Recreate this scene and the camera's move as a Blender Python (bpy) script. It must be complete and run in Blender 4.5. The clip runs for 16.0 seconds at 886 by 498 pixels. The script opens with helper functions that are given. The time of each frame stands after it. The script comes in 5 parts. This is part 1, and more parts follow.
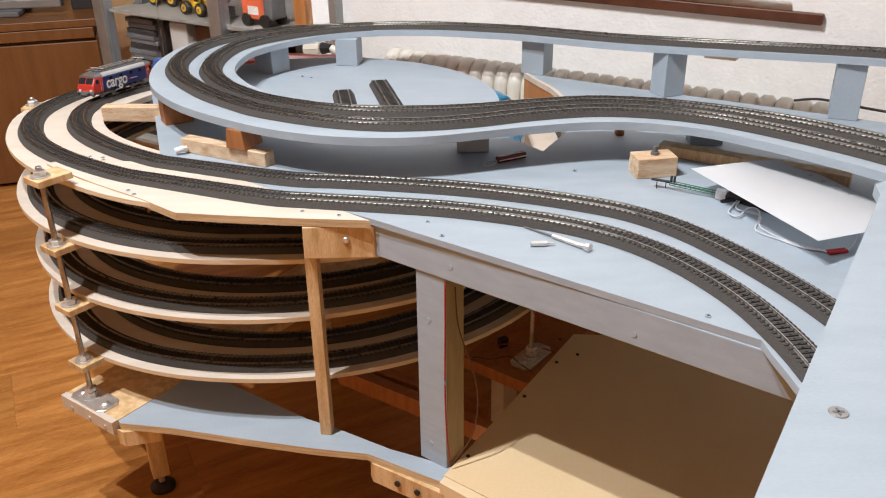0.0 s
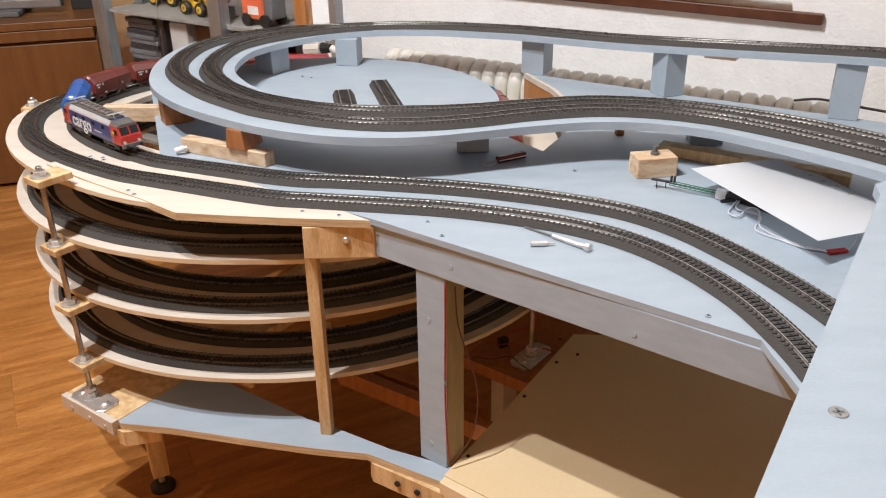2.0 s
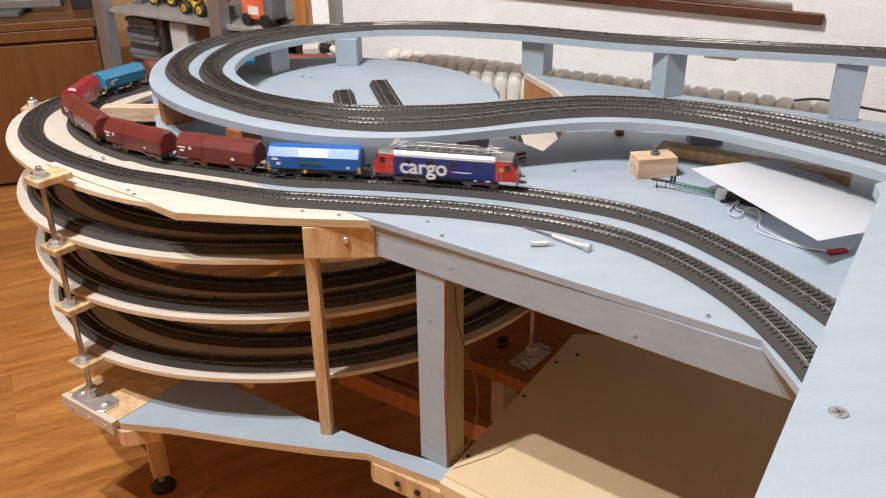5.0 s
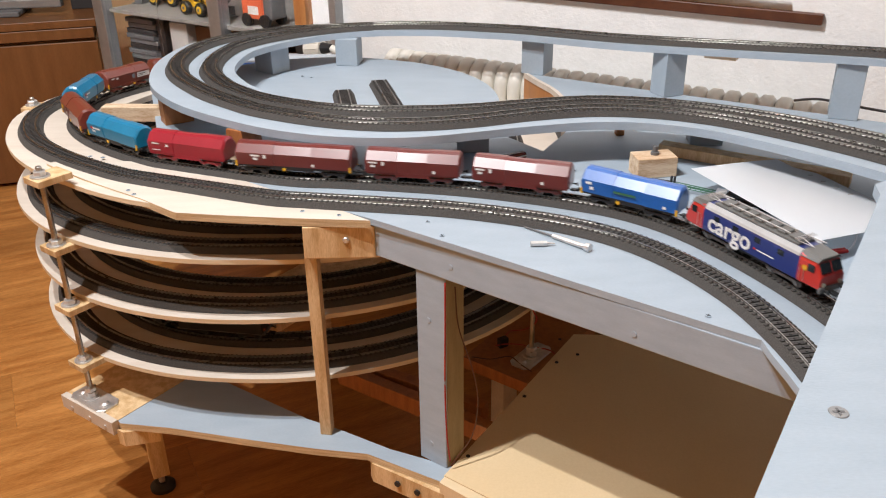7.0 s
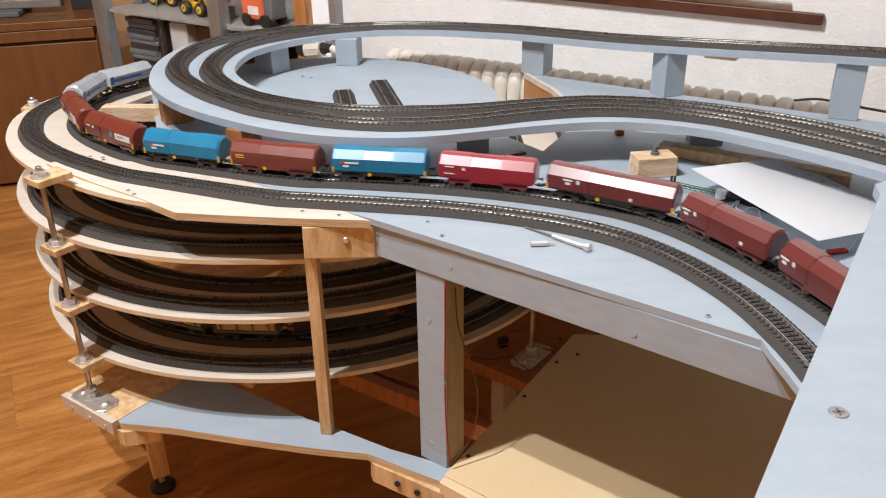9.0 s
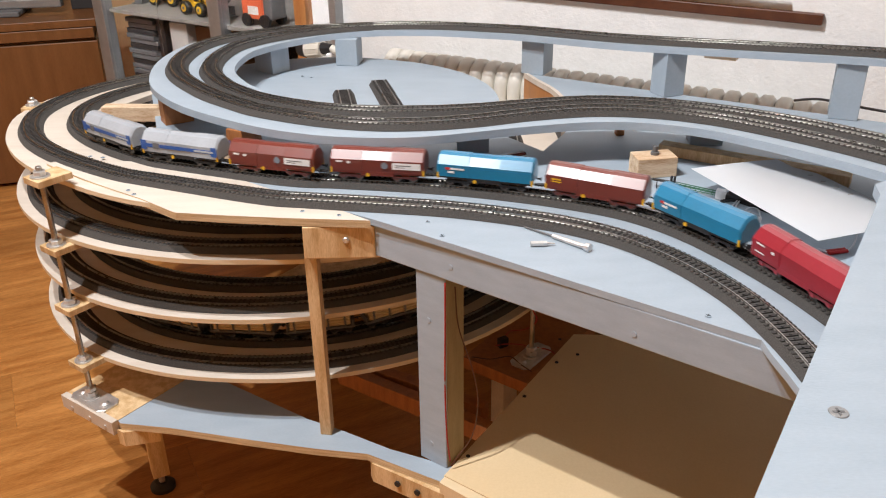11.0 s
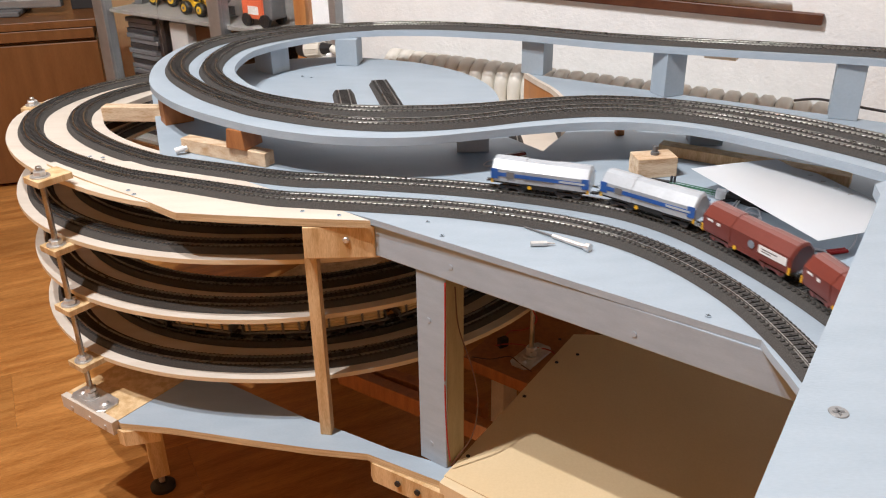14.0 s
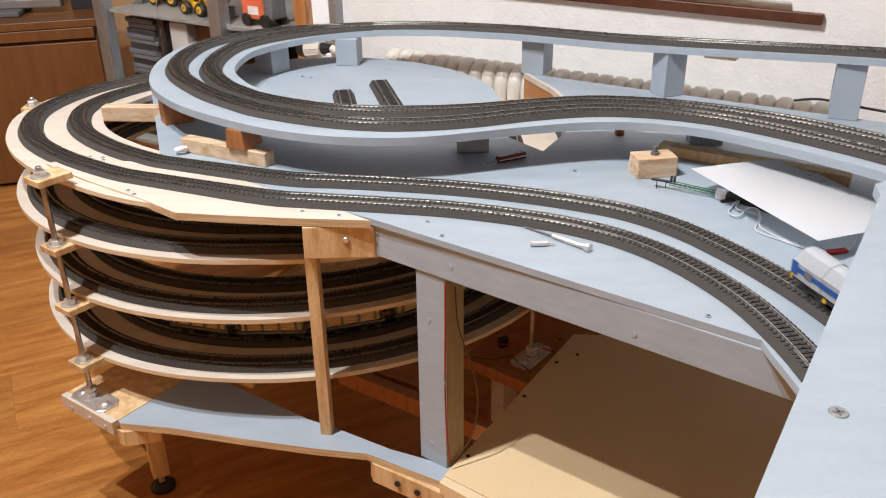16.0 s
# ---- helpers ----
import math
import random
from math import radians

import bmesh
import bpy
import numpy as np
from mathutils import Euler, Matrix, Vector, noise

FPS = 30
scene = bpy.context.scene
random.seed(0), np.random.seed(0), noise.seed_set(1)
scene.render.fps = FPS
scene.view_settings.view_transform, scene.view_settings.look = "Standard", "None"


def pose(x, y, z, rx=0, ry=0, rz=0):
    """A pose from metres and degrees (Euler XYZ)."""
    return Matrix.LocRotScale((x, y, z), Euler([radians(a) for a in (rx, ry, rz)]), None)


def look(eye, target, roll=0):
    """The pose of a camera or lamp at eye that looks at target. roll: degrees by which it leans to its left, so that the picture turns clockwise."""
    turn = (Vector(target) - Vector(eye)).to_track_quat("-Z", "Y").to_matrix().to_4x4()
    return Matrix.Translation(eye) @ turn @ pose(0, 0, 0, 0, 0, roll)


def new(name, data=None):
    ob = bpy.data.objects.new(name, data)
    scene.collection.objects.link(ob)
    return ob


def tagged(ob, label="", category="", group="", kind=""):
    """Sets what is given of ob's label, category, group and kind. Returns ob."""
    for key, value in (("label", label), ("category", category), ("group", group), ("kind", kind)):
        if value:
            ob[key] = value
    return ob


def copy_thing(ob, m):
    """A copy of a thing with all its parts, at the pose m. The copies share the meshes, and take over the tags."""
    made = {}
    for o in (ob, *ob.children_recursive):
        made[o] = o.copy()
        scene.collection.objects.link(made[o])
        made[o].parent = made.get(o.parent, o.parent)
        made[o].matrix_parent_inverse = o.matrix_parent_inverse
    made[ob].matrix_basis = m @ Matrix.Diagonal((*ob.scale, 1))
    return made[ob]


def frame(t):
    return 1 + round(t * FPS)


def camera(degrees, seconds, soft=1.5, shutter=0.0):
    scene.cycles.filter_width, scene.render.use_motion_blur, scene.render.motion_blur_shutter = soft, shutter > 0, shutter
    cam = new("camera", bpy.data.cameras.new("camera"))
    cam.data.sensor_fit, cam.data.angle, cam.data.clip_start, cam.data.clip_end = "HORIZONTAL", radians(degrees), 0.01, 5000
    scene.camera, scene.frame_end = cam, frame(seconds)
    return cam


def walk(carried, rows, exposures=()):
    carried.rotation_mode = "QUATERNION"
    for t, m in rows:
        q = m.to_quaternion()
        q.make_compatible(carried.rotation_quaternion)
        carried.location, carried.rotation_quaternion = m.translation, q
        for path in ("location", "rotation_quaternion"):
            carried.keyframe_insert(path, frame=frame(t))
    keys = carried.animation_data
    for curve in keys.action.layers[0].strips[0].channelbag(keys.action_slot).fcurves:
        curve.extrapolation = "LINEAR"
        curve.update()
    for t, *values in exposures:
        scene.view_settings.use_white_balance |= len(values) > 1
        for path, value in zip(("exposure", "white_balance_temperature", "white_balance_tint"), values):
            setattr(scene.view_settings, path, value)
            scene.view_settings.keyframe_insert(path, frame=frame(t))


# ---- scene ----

EYE = (0.2187, -1.416, 0.4148)
cam = camera(54.87, 16.0, soft=1.1, shutter=0.5)
walk(cam, [(0.0, look(EYE, (0.2187, -0.5205, -0.0302), -0.72)), (16.0, look(EYE, (0.2187, -0.5205, -0.0302), -0.72))])
scene.view_settings.exposure = 0.0

# ---- world and light ----
world = bpy.data.worlds.new("room_air")
scene.world = world
world.use_nodes = True
world.node_tree.nodes["Background"].inputs[0].default_value = (1.0, 0.93, 0.84, 1)
world.node_tree.nodes["Background"].inputs[1].default_value = 0.012


def bulb(name, place, aim, watts, size, colour):
    """A shaded ceiling bulb that throws its light downwards."""
    lamp = bpy.data.lights.new(name, "SPOT")
    lamp.energy, lamp.shadow_soft_size, lamp.color = watts, size, colour
    lamp.spot_size, lamp.spot_blend = radians(160), 0.25
    ob = new(name, lamp)
    ob.matrix_basis = look(place, aim)
    return ob


for x, y in ((-0.57, -0.98), (-0.336, -0.80)):
    bulb("ceiling_bulb", (x, y, 1.75), (x + 0.25, y + 0.20, 0), 100.0, 0.018, (0.97, 0.975, 0.985))

# ---- materials ----


def material(name, dark, light, scale=20.0, rough=0.6, bump=0.1, bump_scale=None, metal=0.0, stretch=(1, 1, 1), coord="Object", spread=(0.35, 0.65), vary=0.0, rough_vary=0.1, coat=0.0, relief=0.001):
    m = bpy.data.materials.new(name)
    m.use_nodes = True
    nt = m.node_tree
    b = nt.nodes["Principled BSDF"]
    tc = nt.nodes.new("ShaderNodeTexCoord")
    mp = nt.nodes.new("ShaderNodeMapping")
    mp.inputs["Scale"].default_value = stretch
    nt.links.new(tc.outputs[coord], mp.inputs[0])
    big = nt.nodes.new("ShaderNodeTexNoise")
    big.inputs["Scale"].default_value, big.inputs["Detail"].default_value = scale, 5
    fine = nt.nodes.new("ShaderNodeTexNoise")
    fine.inputs["Scale"].default_value, fine.inputs["Detail"].default_value = bump_scale or scale * 9, 3
    nt.links.new(mp.outputs[0], big.inputs["Vector"])
    nt.links.new(mp.outputs[0], fine.inputs["Vector"])
    add = nt.nodes.new("ShaderNodeMath")
    add.operation = "MULTIPLY_ADD"
    add.inputs[1].default_value = 0.35
    nt.links.new(fine.outputs[0], add.inputs[0])
    sc = nt.nodes.new("ShaderNodeMath")
    sc.operation = "MULTIPLY"
    sc.inputs[1].default_value = 0.65
    nt.links.new(big.outputs[0], sc.inputs[0])
    nt.links.new(sc.outputs[0], add.inputs[2])
    ramp = nt.nodes.new("ShaderNodeValToRGB")
    ramp.color_ramp.elements[0].position, ramp.color_ramp.elements[1].position = spread
    ramp.color_ramp.elements[0].color, ramp.color_ramp.elements[1].color = (*dark, 1), (*light, 1)
    nt.links.new(add.outputs[0], ramp.inputs[0])
    colour = ramp.outputs[0]
    if vary:
        info = nt.nodes.new("ShaderNodeObjectInfo")
        hsv = nt.nodes.new("ShaderNodeHueSaturation")
        rng = nt.nodes.new("ShaderNodeMapRange")
        rng.inputs[3].default_value, rng.inputs[4].default_value = 1 - vary, 1 + vary
        nt.links.new(info.outputs["Random"], rng.inputs[0])
        nt.links.new(rng.outputs[0], hsv.inputs["Value"])
        nt.links.new(colour, hsv.inputs["Color"])
        colour = hsv.outputs[0]
    nt.links.new(colour, b.inputs["Base Color"])
    rr = nt.nodes.new("ShaderNodeMapRange")
    rr.inputs[3].default_value, rr.inputs[4].default_value = max(rough - rough_vary, 0.03), min(rough + rough_vary, 1)
    nt.links.new(big.outputs[0], rr.inputs[0])
    nt.links.new(rr.outputs[0], b.inputs["Roughness"])
    b.inputs["Metallic"].default_value = metal
    b.inputs["Coat Weight"].default_value, b.inputs["Coat Roughness"].default_value = coat, 0.30
    if bump:
        bp = nt.nodes.new("ShaderNodeBump")
        bp.inputs["Strength"].default_value, bp.inputs["Distance"].default_value = bump, relief
        nt.links.new(fine.outputs[0], bp.inputs["Height"])
        nt.links.new(bp.outputs[0], b.inputs["Normal"])
    return m


def plain(name, colour, rough=0.5, metal=0.0):
    return material(name, [v * 0.85 for v in colour], [min(v * 1.1, 1) for v in colour], 30, rough, 0.05, metal=metal)


BLUE = material("grey_blue_paint", (0.345, 0.412, 0.478), (0.40, 0.468, 0.535), 14, 0.55, 0.12, 260, stretch=(1, 3, 1))
BLUE_EDGE = material("brushed_blue_paint", (0.355, 0.43, 0.51), (0.42, 0.50, 0.585), 30, 0.55, 0.10, 320, stretch=(1, 1, 4))
PALE = material("pale_plywood", (0.62, 0.54, 0.455), (0.72, 0.645, 0.56), 9, 0.6, 0.08, 220, stretch=(1, 6, 1))
PLYEDGE = material("plywood_edge", (0.50, 0.34, 0.18), (0.78, 0.62, 0.40), 26, 0.75, 0.4, 300, stretch=(0.6, 0.6, 14))
PINE = material("pine_wood", (0.56, 0.35, 0.16), (0.78, 0.57, 0.33), 16, 0.55, 0.25, 200, stretch=(5, 5, 0.7), vary=0.12, spread=(0.40, 0.60))
WHITEPINE = material("light_pine", (0.52, 0.31, 0.16), (0.80, 0.63, 0.45), 15, 0.6, 0.25, 160, stretch=(1, 7, 7), spread=(0.36, 0.58))
DOORWOOD = material("orange_door_wood", (0.42, 0.17, 0.055), (0.55, 0.25, 0.09), 10, 0.4, 0.08, 120, stretch=(6, 6, 0.7))
SHELFWOOD = material("dark_brown_stained_wood", (0.075, 0.022, 0.009), (0.125, 0.042, 0.017), 12, 0.4, 0.1, 150, stretch=(1, 6, 6))
REDWOOD = material("reddish_wood", (0.33, 0.12, 0.04), (0.48, 0.20, 0.07), 18, 0.45, 0.15, 200, stretch=(6, 6, 0.8))
# plywood rim tone of the ramp, yellowed with bounced light in its colour
RAMPEDGE = material("bounce_lit_ramp_edge", (0.70, 0.54, 0.34), (0.82, 0.68, 0.48), 26, 0.7, 0.3, 300, stretch=(0.6, 0.6, 14))
OCHRE = material("bounce_lit_ochre_wood", (0.30, 0.225, 0.11), (0.40, 0.31, 0.17), 24, 0.7, 0.2, 200, stretch=(5, 5, 0.7))
TIMBER = material("sawn_timber", (0.70, 0.50, 0.24), (0.88, 0.70, 0.40), 60, 0.6, 0.1, 400, stretch=(1, 8, 8))
MDF = material("cream_hardboard", (0.80, 0.60, 0.35), (0.88, 0.68, 0.43), 5, 0.5, 0.05, 300)
# nearly the panel's own cream, for the strip at its lamp-lit front
LIT_EDGE = material("cream_lit_edge", (0.80, 0.62, 0.38), (0.88, 0.70, 0.46), 8, 0.6, 0.06, 200, stretch=(1, 5, 1))
BALLAST = material("grey_ballast", (0.034, 0.031, 0.029), (0.110, 0.102, 0.095), 900, 0.85, 0.8, 1600, spread=(0.3, 0.7))
SLEEPER = material("sleeper_plastic", (0.030, 0.026, 0.024), (0.055, 0.050, 0.046), 300, 0.7, 0.2)
RAIL = material("nickel_rail", (0.34, 0.33, 0.31), (0.50, 0.49, 0.47), 120, 0.30, 0.02, metal=1.0)
STEEL = material("zinc_steel", (0.60, 0.60, 0.60), (0.84, 0.83, 0.81), 60, 0.44, 0.12, metal=0.85)
THREAD = material("threaded_steel", (0.30, 0.29, 0.28), (0.66, 0.64, 0.60), 40, 0.35, 0.6, 500, metal=1.0)
WALL = material("woodchip_wall", (0.86, 0.86, 0.86), (0.93, 0.93, 0.93), 30, 0.8, 0.8, 150, relief=0.0016)
CEILING = material("white_ceiling", (0.70, 0.68, 0.65), (0.78, 0.76, 0.73), 10, 0.85, 0.1)
# ochre picked so that the added room walls throw warm bounced light
BOUNCE_WALL = material("bounce_tint_wall", (0.70, 0.44, 0.22), (0.78, 0.51, 0.27), 10, 0.85, 0.2)
FLOORWOOD = material("beech_laminate", (0.36, 0.135, 0.030), (0.60, 0.270, 0.075), 5, 0.35, 0.06, 90, stretch=(1.0, 8, 1), vary=0.13, spread=(0.38, 0.62))
CABINET = material("orange_beech_veneer", (0.145, 0.056, 0.017), (0.205, 0.086, 0.028), 7, 0.4, 0.05, 100, stretch=(6, 6, 0.7))
ALU = plain("grey_aluminium", (0.33, 0.335, 0.34), 0.4, 0.5)
BLACK = plain("black_plastic", (0.018, 0.018, 0.02), 0.45)
DARK = plain("dark_cloth", (0.035, 0.03, 0.03), 0.8)
PAPER = material("white_paper", (0.90, 0.91, 0.93), (0.92, 0.93, 0.95), 4, 0.7, 0.02)
RADIATOR = material("radiator_enamel", (0.72, 0.68, 0.60), (0.80, 0.77, 0.70), 8, 0.35, 0.03)
RED = plain("red_plastic", (0.55, 0.035, 0.03), 0.4)
GREEN = plain("green_metal", (0.05, 0.16, 0.09), 0.5)
YELLOW = plain("yellow_paint", (0.75, 0.42, 0.02), 0.45)
ORANGE = plain("orange_paint", (0.70, 0.13, 0.05), 0.45)
GREY = plain("grey_plastic", (0.16, 0.16, 0.165), 0.5)
LIGHTGREY = plain("light_grey_board", (0.55, 0.53, 0.50), 0.6)
SHELFGREY = plain("grey_shelf_board", (0.30, 0.285, 0.265), 0.5)
EMBLEM = plain("grey_emblem", (0.22, 0.25, 0.30), 0.5)
WHITE = plain("white_print", (0.80, 0.80, 0.80), 0.5)
WIRE_RED = plain("red_wire", (0.42, 0.03, 0.02), 0.45)
WIRE_BROWN = plain("brown_wire", (0.10, 0.035, 0.015), 0.5)
WIRE_GREY = plain("white_wire", (0.62, 0.64, 0.68), 0.45)
KNIFE = plain("dark_red_handle", (0.10, 0.008, 0.012), 0.25)
GLASS = bpy.data.materials.new("clear_glass")
GLASS.use_nodes = True
_g = GLASS.node_tree.nodes["Principled BSDF"]
_g.inputs["Transmission Weight"].default_value, _g.inputs["Roughness"].default_value, _g.inputs["IOR"].default_value = 1.0, 0.02, 1.15
WINDOW = plain("loco_window", (0.02, 0.025, 0.03), 0.12)
HEADLIGHT = plain("headlight_lens", (0.75, 0.72, 0.62), 0.2)

# ---- mesh helpers ----


def part(name, bm, mat, parent=None, label="", smooth=False):
    me = bpy.data.meshes.new(name)
    bmesh.ops.recalc_face_normals(bm, faces=bm.faces[:])
    bm.to_mesh(me)
    bm.free()
    if smooth:
        for f in me.polygons:
            f.use_smooth = True
    for mm in mat if isinstance(mat, (list, tuple)) else [mat]:
        me.materials.append(mm)
    ob = new(name, me)
    if parent is not None:
        ob.parent = parent
    if label:
        tagged(ob, label)
    return ob


def thing(name, label, category, group="", place=None):
    ob = new(name)
    ob.empty_display_size = 0.02
    if place is not None:
        ob.matrix_basis = place
    return tagged(ob, label, category, group)


def block(bm, centre, size, m=None, bevel=0.0, mat=0):
    """A box; m turns it about the origin afterwards."""
    r = bmesh.ops.create_cube(bm, size=1.0)
    vs = r["verts"]
    bmesh.ops.transform(bm, matrix=Matrix.Translation(centre) @ Matrix.Diagonal((*size, 1)), verts=vs)
    faces = list({f for v in vs for f in v.link_faces})
    if bevel:
        es = list({e for v in vs for e in v.link_edges})
        out = bmesh.ops.bevel(bm, geom=es, offset=bevel, segments=2, affect="EDGES", profile=0.5)
        faces = out["faces"]
        vs = list({v for f in faces for v in f.verts})
        stack, seen = list(vs), set(vs)
        while stack:
            v = stack.pop()
            for e in v.link_edges:
                o = e.other_vert(v)
                if o not in seen:
                    seen.add(o)
                    stack.append(o)
        vs = list(seen)
        faces = list({f for v in vs for f in v.link_faces})
    for f in faces:
        f.material_index = mat
    if m is not None:
        bmesh.ops.transform(bm, matrix=m, verts=vs)
    return bm


def box(centre, size, m=None, bevel=0.0):
    return block(bmesh.new(), centre, size, m, bevel)


def rod(bm, a, b, r, n=12, r2=None, mat=0):
    a, b = Vector(a), Vector(b)
    d = b - a
    out = bmesh.ops.create_cone(bm, cap_ends=True, segments=n, radius1=r, radius2=r if r2 is None else r2, depth=d.length)
    m = Matrix.Translation((a + b) / 2) @ d.to_track_quat("Z", "Y").to_matrix().to_4x4()
    bmesh.ops.transform(bm, matrix=m, verts=out["verts"])
    for f in {f for v in out["verts"] for f in v.link_faces}:
        f.material_index = mat
    return bm


def prism(poly, z0, z1, side=0):
    """A slab over a polygon; side: the material slot of its rim."""
    bm = bmesh.new()
    lo = [bm.verts.new((x, y, z0)) for x, y in poly]
    hi = [bm.verts.new((x, y, z1)) for x, y in poly]
    bm.faces.new(hi)
    bm.faces.new(lo[::-1])
    for i in range(len(poly)):
        j = (i + 1) % len(poly)
        bm.faces.new((lo[i], lo[j], hi[j], hi[i])).material_index = side
    return bm


def normals(pts):
    """Unit vectors to the right of the way, in the plan."""
    out = []
    for i in range(len(pts)):
        d = pts[min(i + 1, len(pts) - 1)] - pts[max(i - 1, 0)]
        out.append(Vector((d.y, -d.x, 0)).normalized())
    return out


def sweep(pts, profile, mats=None, closed_path=False):
    """A profile of (right, up) pairs carried along a path."""
    bm = bmesh.new()
    ns = normals(pts)
    rings = [[bm.verts.new(p + n * a + Vector((0, 0, b))) for a, b in profile] for p, n in zip(pts, ns)]
    k = len(profile)
    for r0, r1 in zip(rings, rings[1:]):
        for i in range(k):
            f = bm.faces.new((r0[i], r0[(i + 1) % k], r1[(i + 1) % k], r1[i]))
            if mats:
                f.material_index = mats[i]
    bm.faces.new(rings[0])
    bm.faces.new(rings[-1][::-1])
    return bm


def even(pts, step):
    """The same path in even steps."""
    acc = [0.0]
    for a, b in zip(pts, pts[1:]):
        acc.append(acc[-1] + (b - a).length)
    n = max(2, int(acc[-1] / step) + 1)
    out, j = [], 0
    for i in range(n):
        s = acc[-1] * i / (n - 1)
        while j < len(pts) - 2 and acc[j + 1] < s:
            j += 1
        t = (s - acc[j]) / max(acc[j + 1] - acc[j], 1e-9)
        out.append(pts[j].lerp(pts[j + 1], t))
    return out


def curve(ctrl, n=14):
    """A smooth line through control points."""
    c = [Vector(p) for p in ctrl]
    c = [2 * c[0] - c[1]] + c + [2 * c[-1] - c[-2]]
    out = []
    for i in range(1, len(c) - 2):
        p0, p1, p2, p3 = c[i - 1:i + 3]
        for k in range(n):
            t = k / n
            out.append(0.5 * (2 * p1 + (p2 - p0) * t + (2 * p0 - 5 * p1 + 4 * p2 - p3) * t * t + (3 * p1 - p0 - 3 * p2 + p3) * t ** 3))
    out.append(c[-2])
    return out


def shifted(pts, right):
    return [p + n * right for p, n in zip(pts, normals(pts))]


def wire(name, pts, r, mat, parent=None, label=""):
    pts = curve(pts, 8)
    bm = bmesh.new()
    rings = []
    for i, p in enumerate(pts):
        d = (pts[min(i + 1, len(pts) - 1)] - pts[max(i - 1, 0)]).normalized()
        q = d.to_track_quat("Z", "Y")
        rings.append([bm.verts.new(p + q @ Vector((r * math.cos(a), r * math.sin(a), 0))) for a in [k * math.tau / 6 for k in range(6)]])
    for a, b in zip(rings, rings[1:]):
        for k in range(6):
            bm.faces.new((a[k], a[(k + 1) % 6], b[(k + 1) % 6], b[k]))
    bm.faces.new(rings[0]), bm.faces.new(rings[-1])
    return part(name, bm, mat, parent, label, smooth=True)


# ---- tracks ----
GAUGE, RAIL_TOP = 0.0165, 0.0103


def track(pts, label, group):
    """A roadbed track: ballast, sleepers, two rails and the studs between them."""
    t = thing("railway_track", label, "railway track", group)
    fine = even(pts, 0.012)
    part("ballast", sweep(fine, [(-0.0188, 0.0004), (-0.0140, 0.0074), (0.0140, 0.0074), (0.0188, 0.0004)]), BALLAST, t)
    for side in (-1, 1):
        c = side * GAUGE / 2
        part("rail", sweep(fine, [(c - 0.0011, 0.0074), (c - 0.0011, 0.0084), (c - 0.0005, 0.0087), (c - 0.0006, 0.0103), (c + 0.0006, 0.0103), (c + 0.0005, 0.0087), (c + 0.0011, 0.0084), (c + 0.0011, 0.0074)]), RAIL, t)
    verts, faces, sv, sf = [], [], [], []
    ties = even(pts, 0.0068)
    for p, n in zip(ties, normals(ties)):
        d = Vector((-n.y, n.x, 0))
        near = p.y < -0.22 and p.y > -0.80 and p.z > -0.012
        if near:
            ob = new("sleeper", SLEEPER_MESH)
            ob.parent = t
            ob.matrix_basis = Matrix.Translation(p) @ Matrix.Rotation(math.atan2(n.y, n.x), 4, "Z")
        for lo, hi, hw, hd, vv, ff in ((0.0072, 0.0084, 0.0135, 0.0014, verts, faces), (0.0083, 0.0093, 0.0008, 0.0008, sv, sf)):
            if near and vv is verts:
                continue
            b = len(vv)
            for z in (lo, hi):
                for a, e in ((-1, -1), (1, -1), (1, 1), (-1, 1)):
                    vv.append(p + n * hw * a + d * hd * e + Vector((0, 0, z)))
            ff += [(b + 4, b + 5, b + 6, b + 7), (b, b + 1, b + 5, b + 4), (b + 1, b + 2, b + 6, b + 5), (b + 2, b + 3, b + 7, b + 6), (b + 3, b, b + 4, b + 7)]
    for name, vv, ff, mat in (("sleeper_rest", verts, faces, SLEEPER), ("stud_strip", sv, sf, BLACK)):
        if not vv:
            continue
        me = bpy.data.meshes.new(name)
        me.from_pydata(vv, [], ff)
        me.materials.append(mat)
        ob = new(name, me)
        ob.parent = t
        tagged(ob, kind="stuff")
    return t


_bm = box((0, 0, 0.0078), (0.027, 0.0028, 0.0012))
for _x in (-0.00825, 0.00825):
    block(_bm, (_x, 0, 0.0086), (0.0036, 0.0018, 0.0006))
SLEEPER_MESH = bpy.data.meshes.new("sleeper")
_bm.to_mesh(SLEEPER_MESH)
_bm.free()
SLEEPER_MESH.materials.append(SLEEPER)

TURN = math.tau


def level(u):
    """The height of the helix u turns below its top front."""
    if u < 1:
        return float(np.interp(u, (-1, 0, 0.22, 0.29, 0.335, 0.45, 0.56, 0.80, 1.0), (0, 0, -0.005, -0.0195, -0.029, -0.060, -0.075, -0.075, -0.0655)))
    return -0.0655 - 0.0909 * (u - 1) - 0.0065 * max(0.0, u - 2)


def rim(u):
    """The outer radius of the ramp board, hand-sawn and slightly oval."""
    return float(np.interp(u, (0, 0.1, 0.126, 0.18, 0.226, 0.3, 0.5, 1, 1.15, 1.5, 1.95, 2.1, 2.2, 2.5, 2.95, 3.02, 3.1, 3.2, 3.6), (0.470, 0.457, 0.464, 0.477, 0.484, 0.482, 0.472, 0.4735, 0.479, 0.472, 0.462, 0.473, 0.470, 0.467, 0.459, 0.460, 0.472, 0.470, 0.4625)))


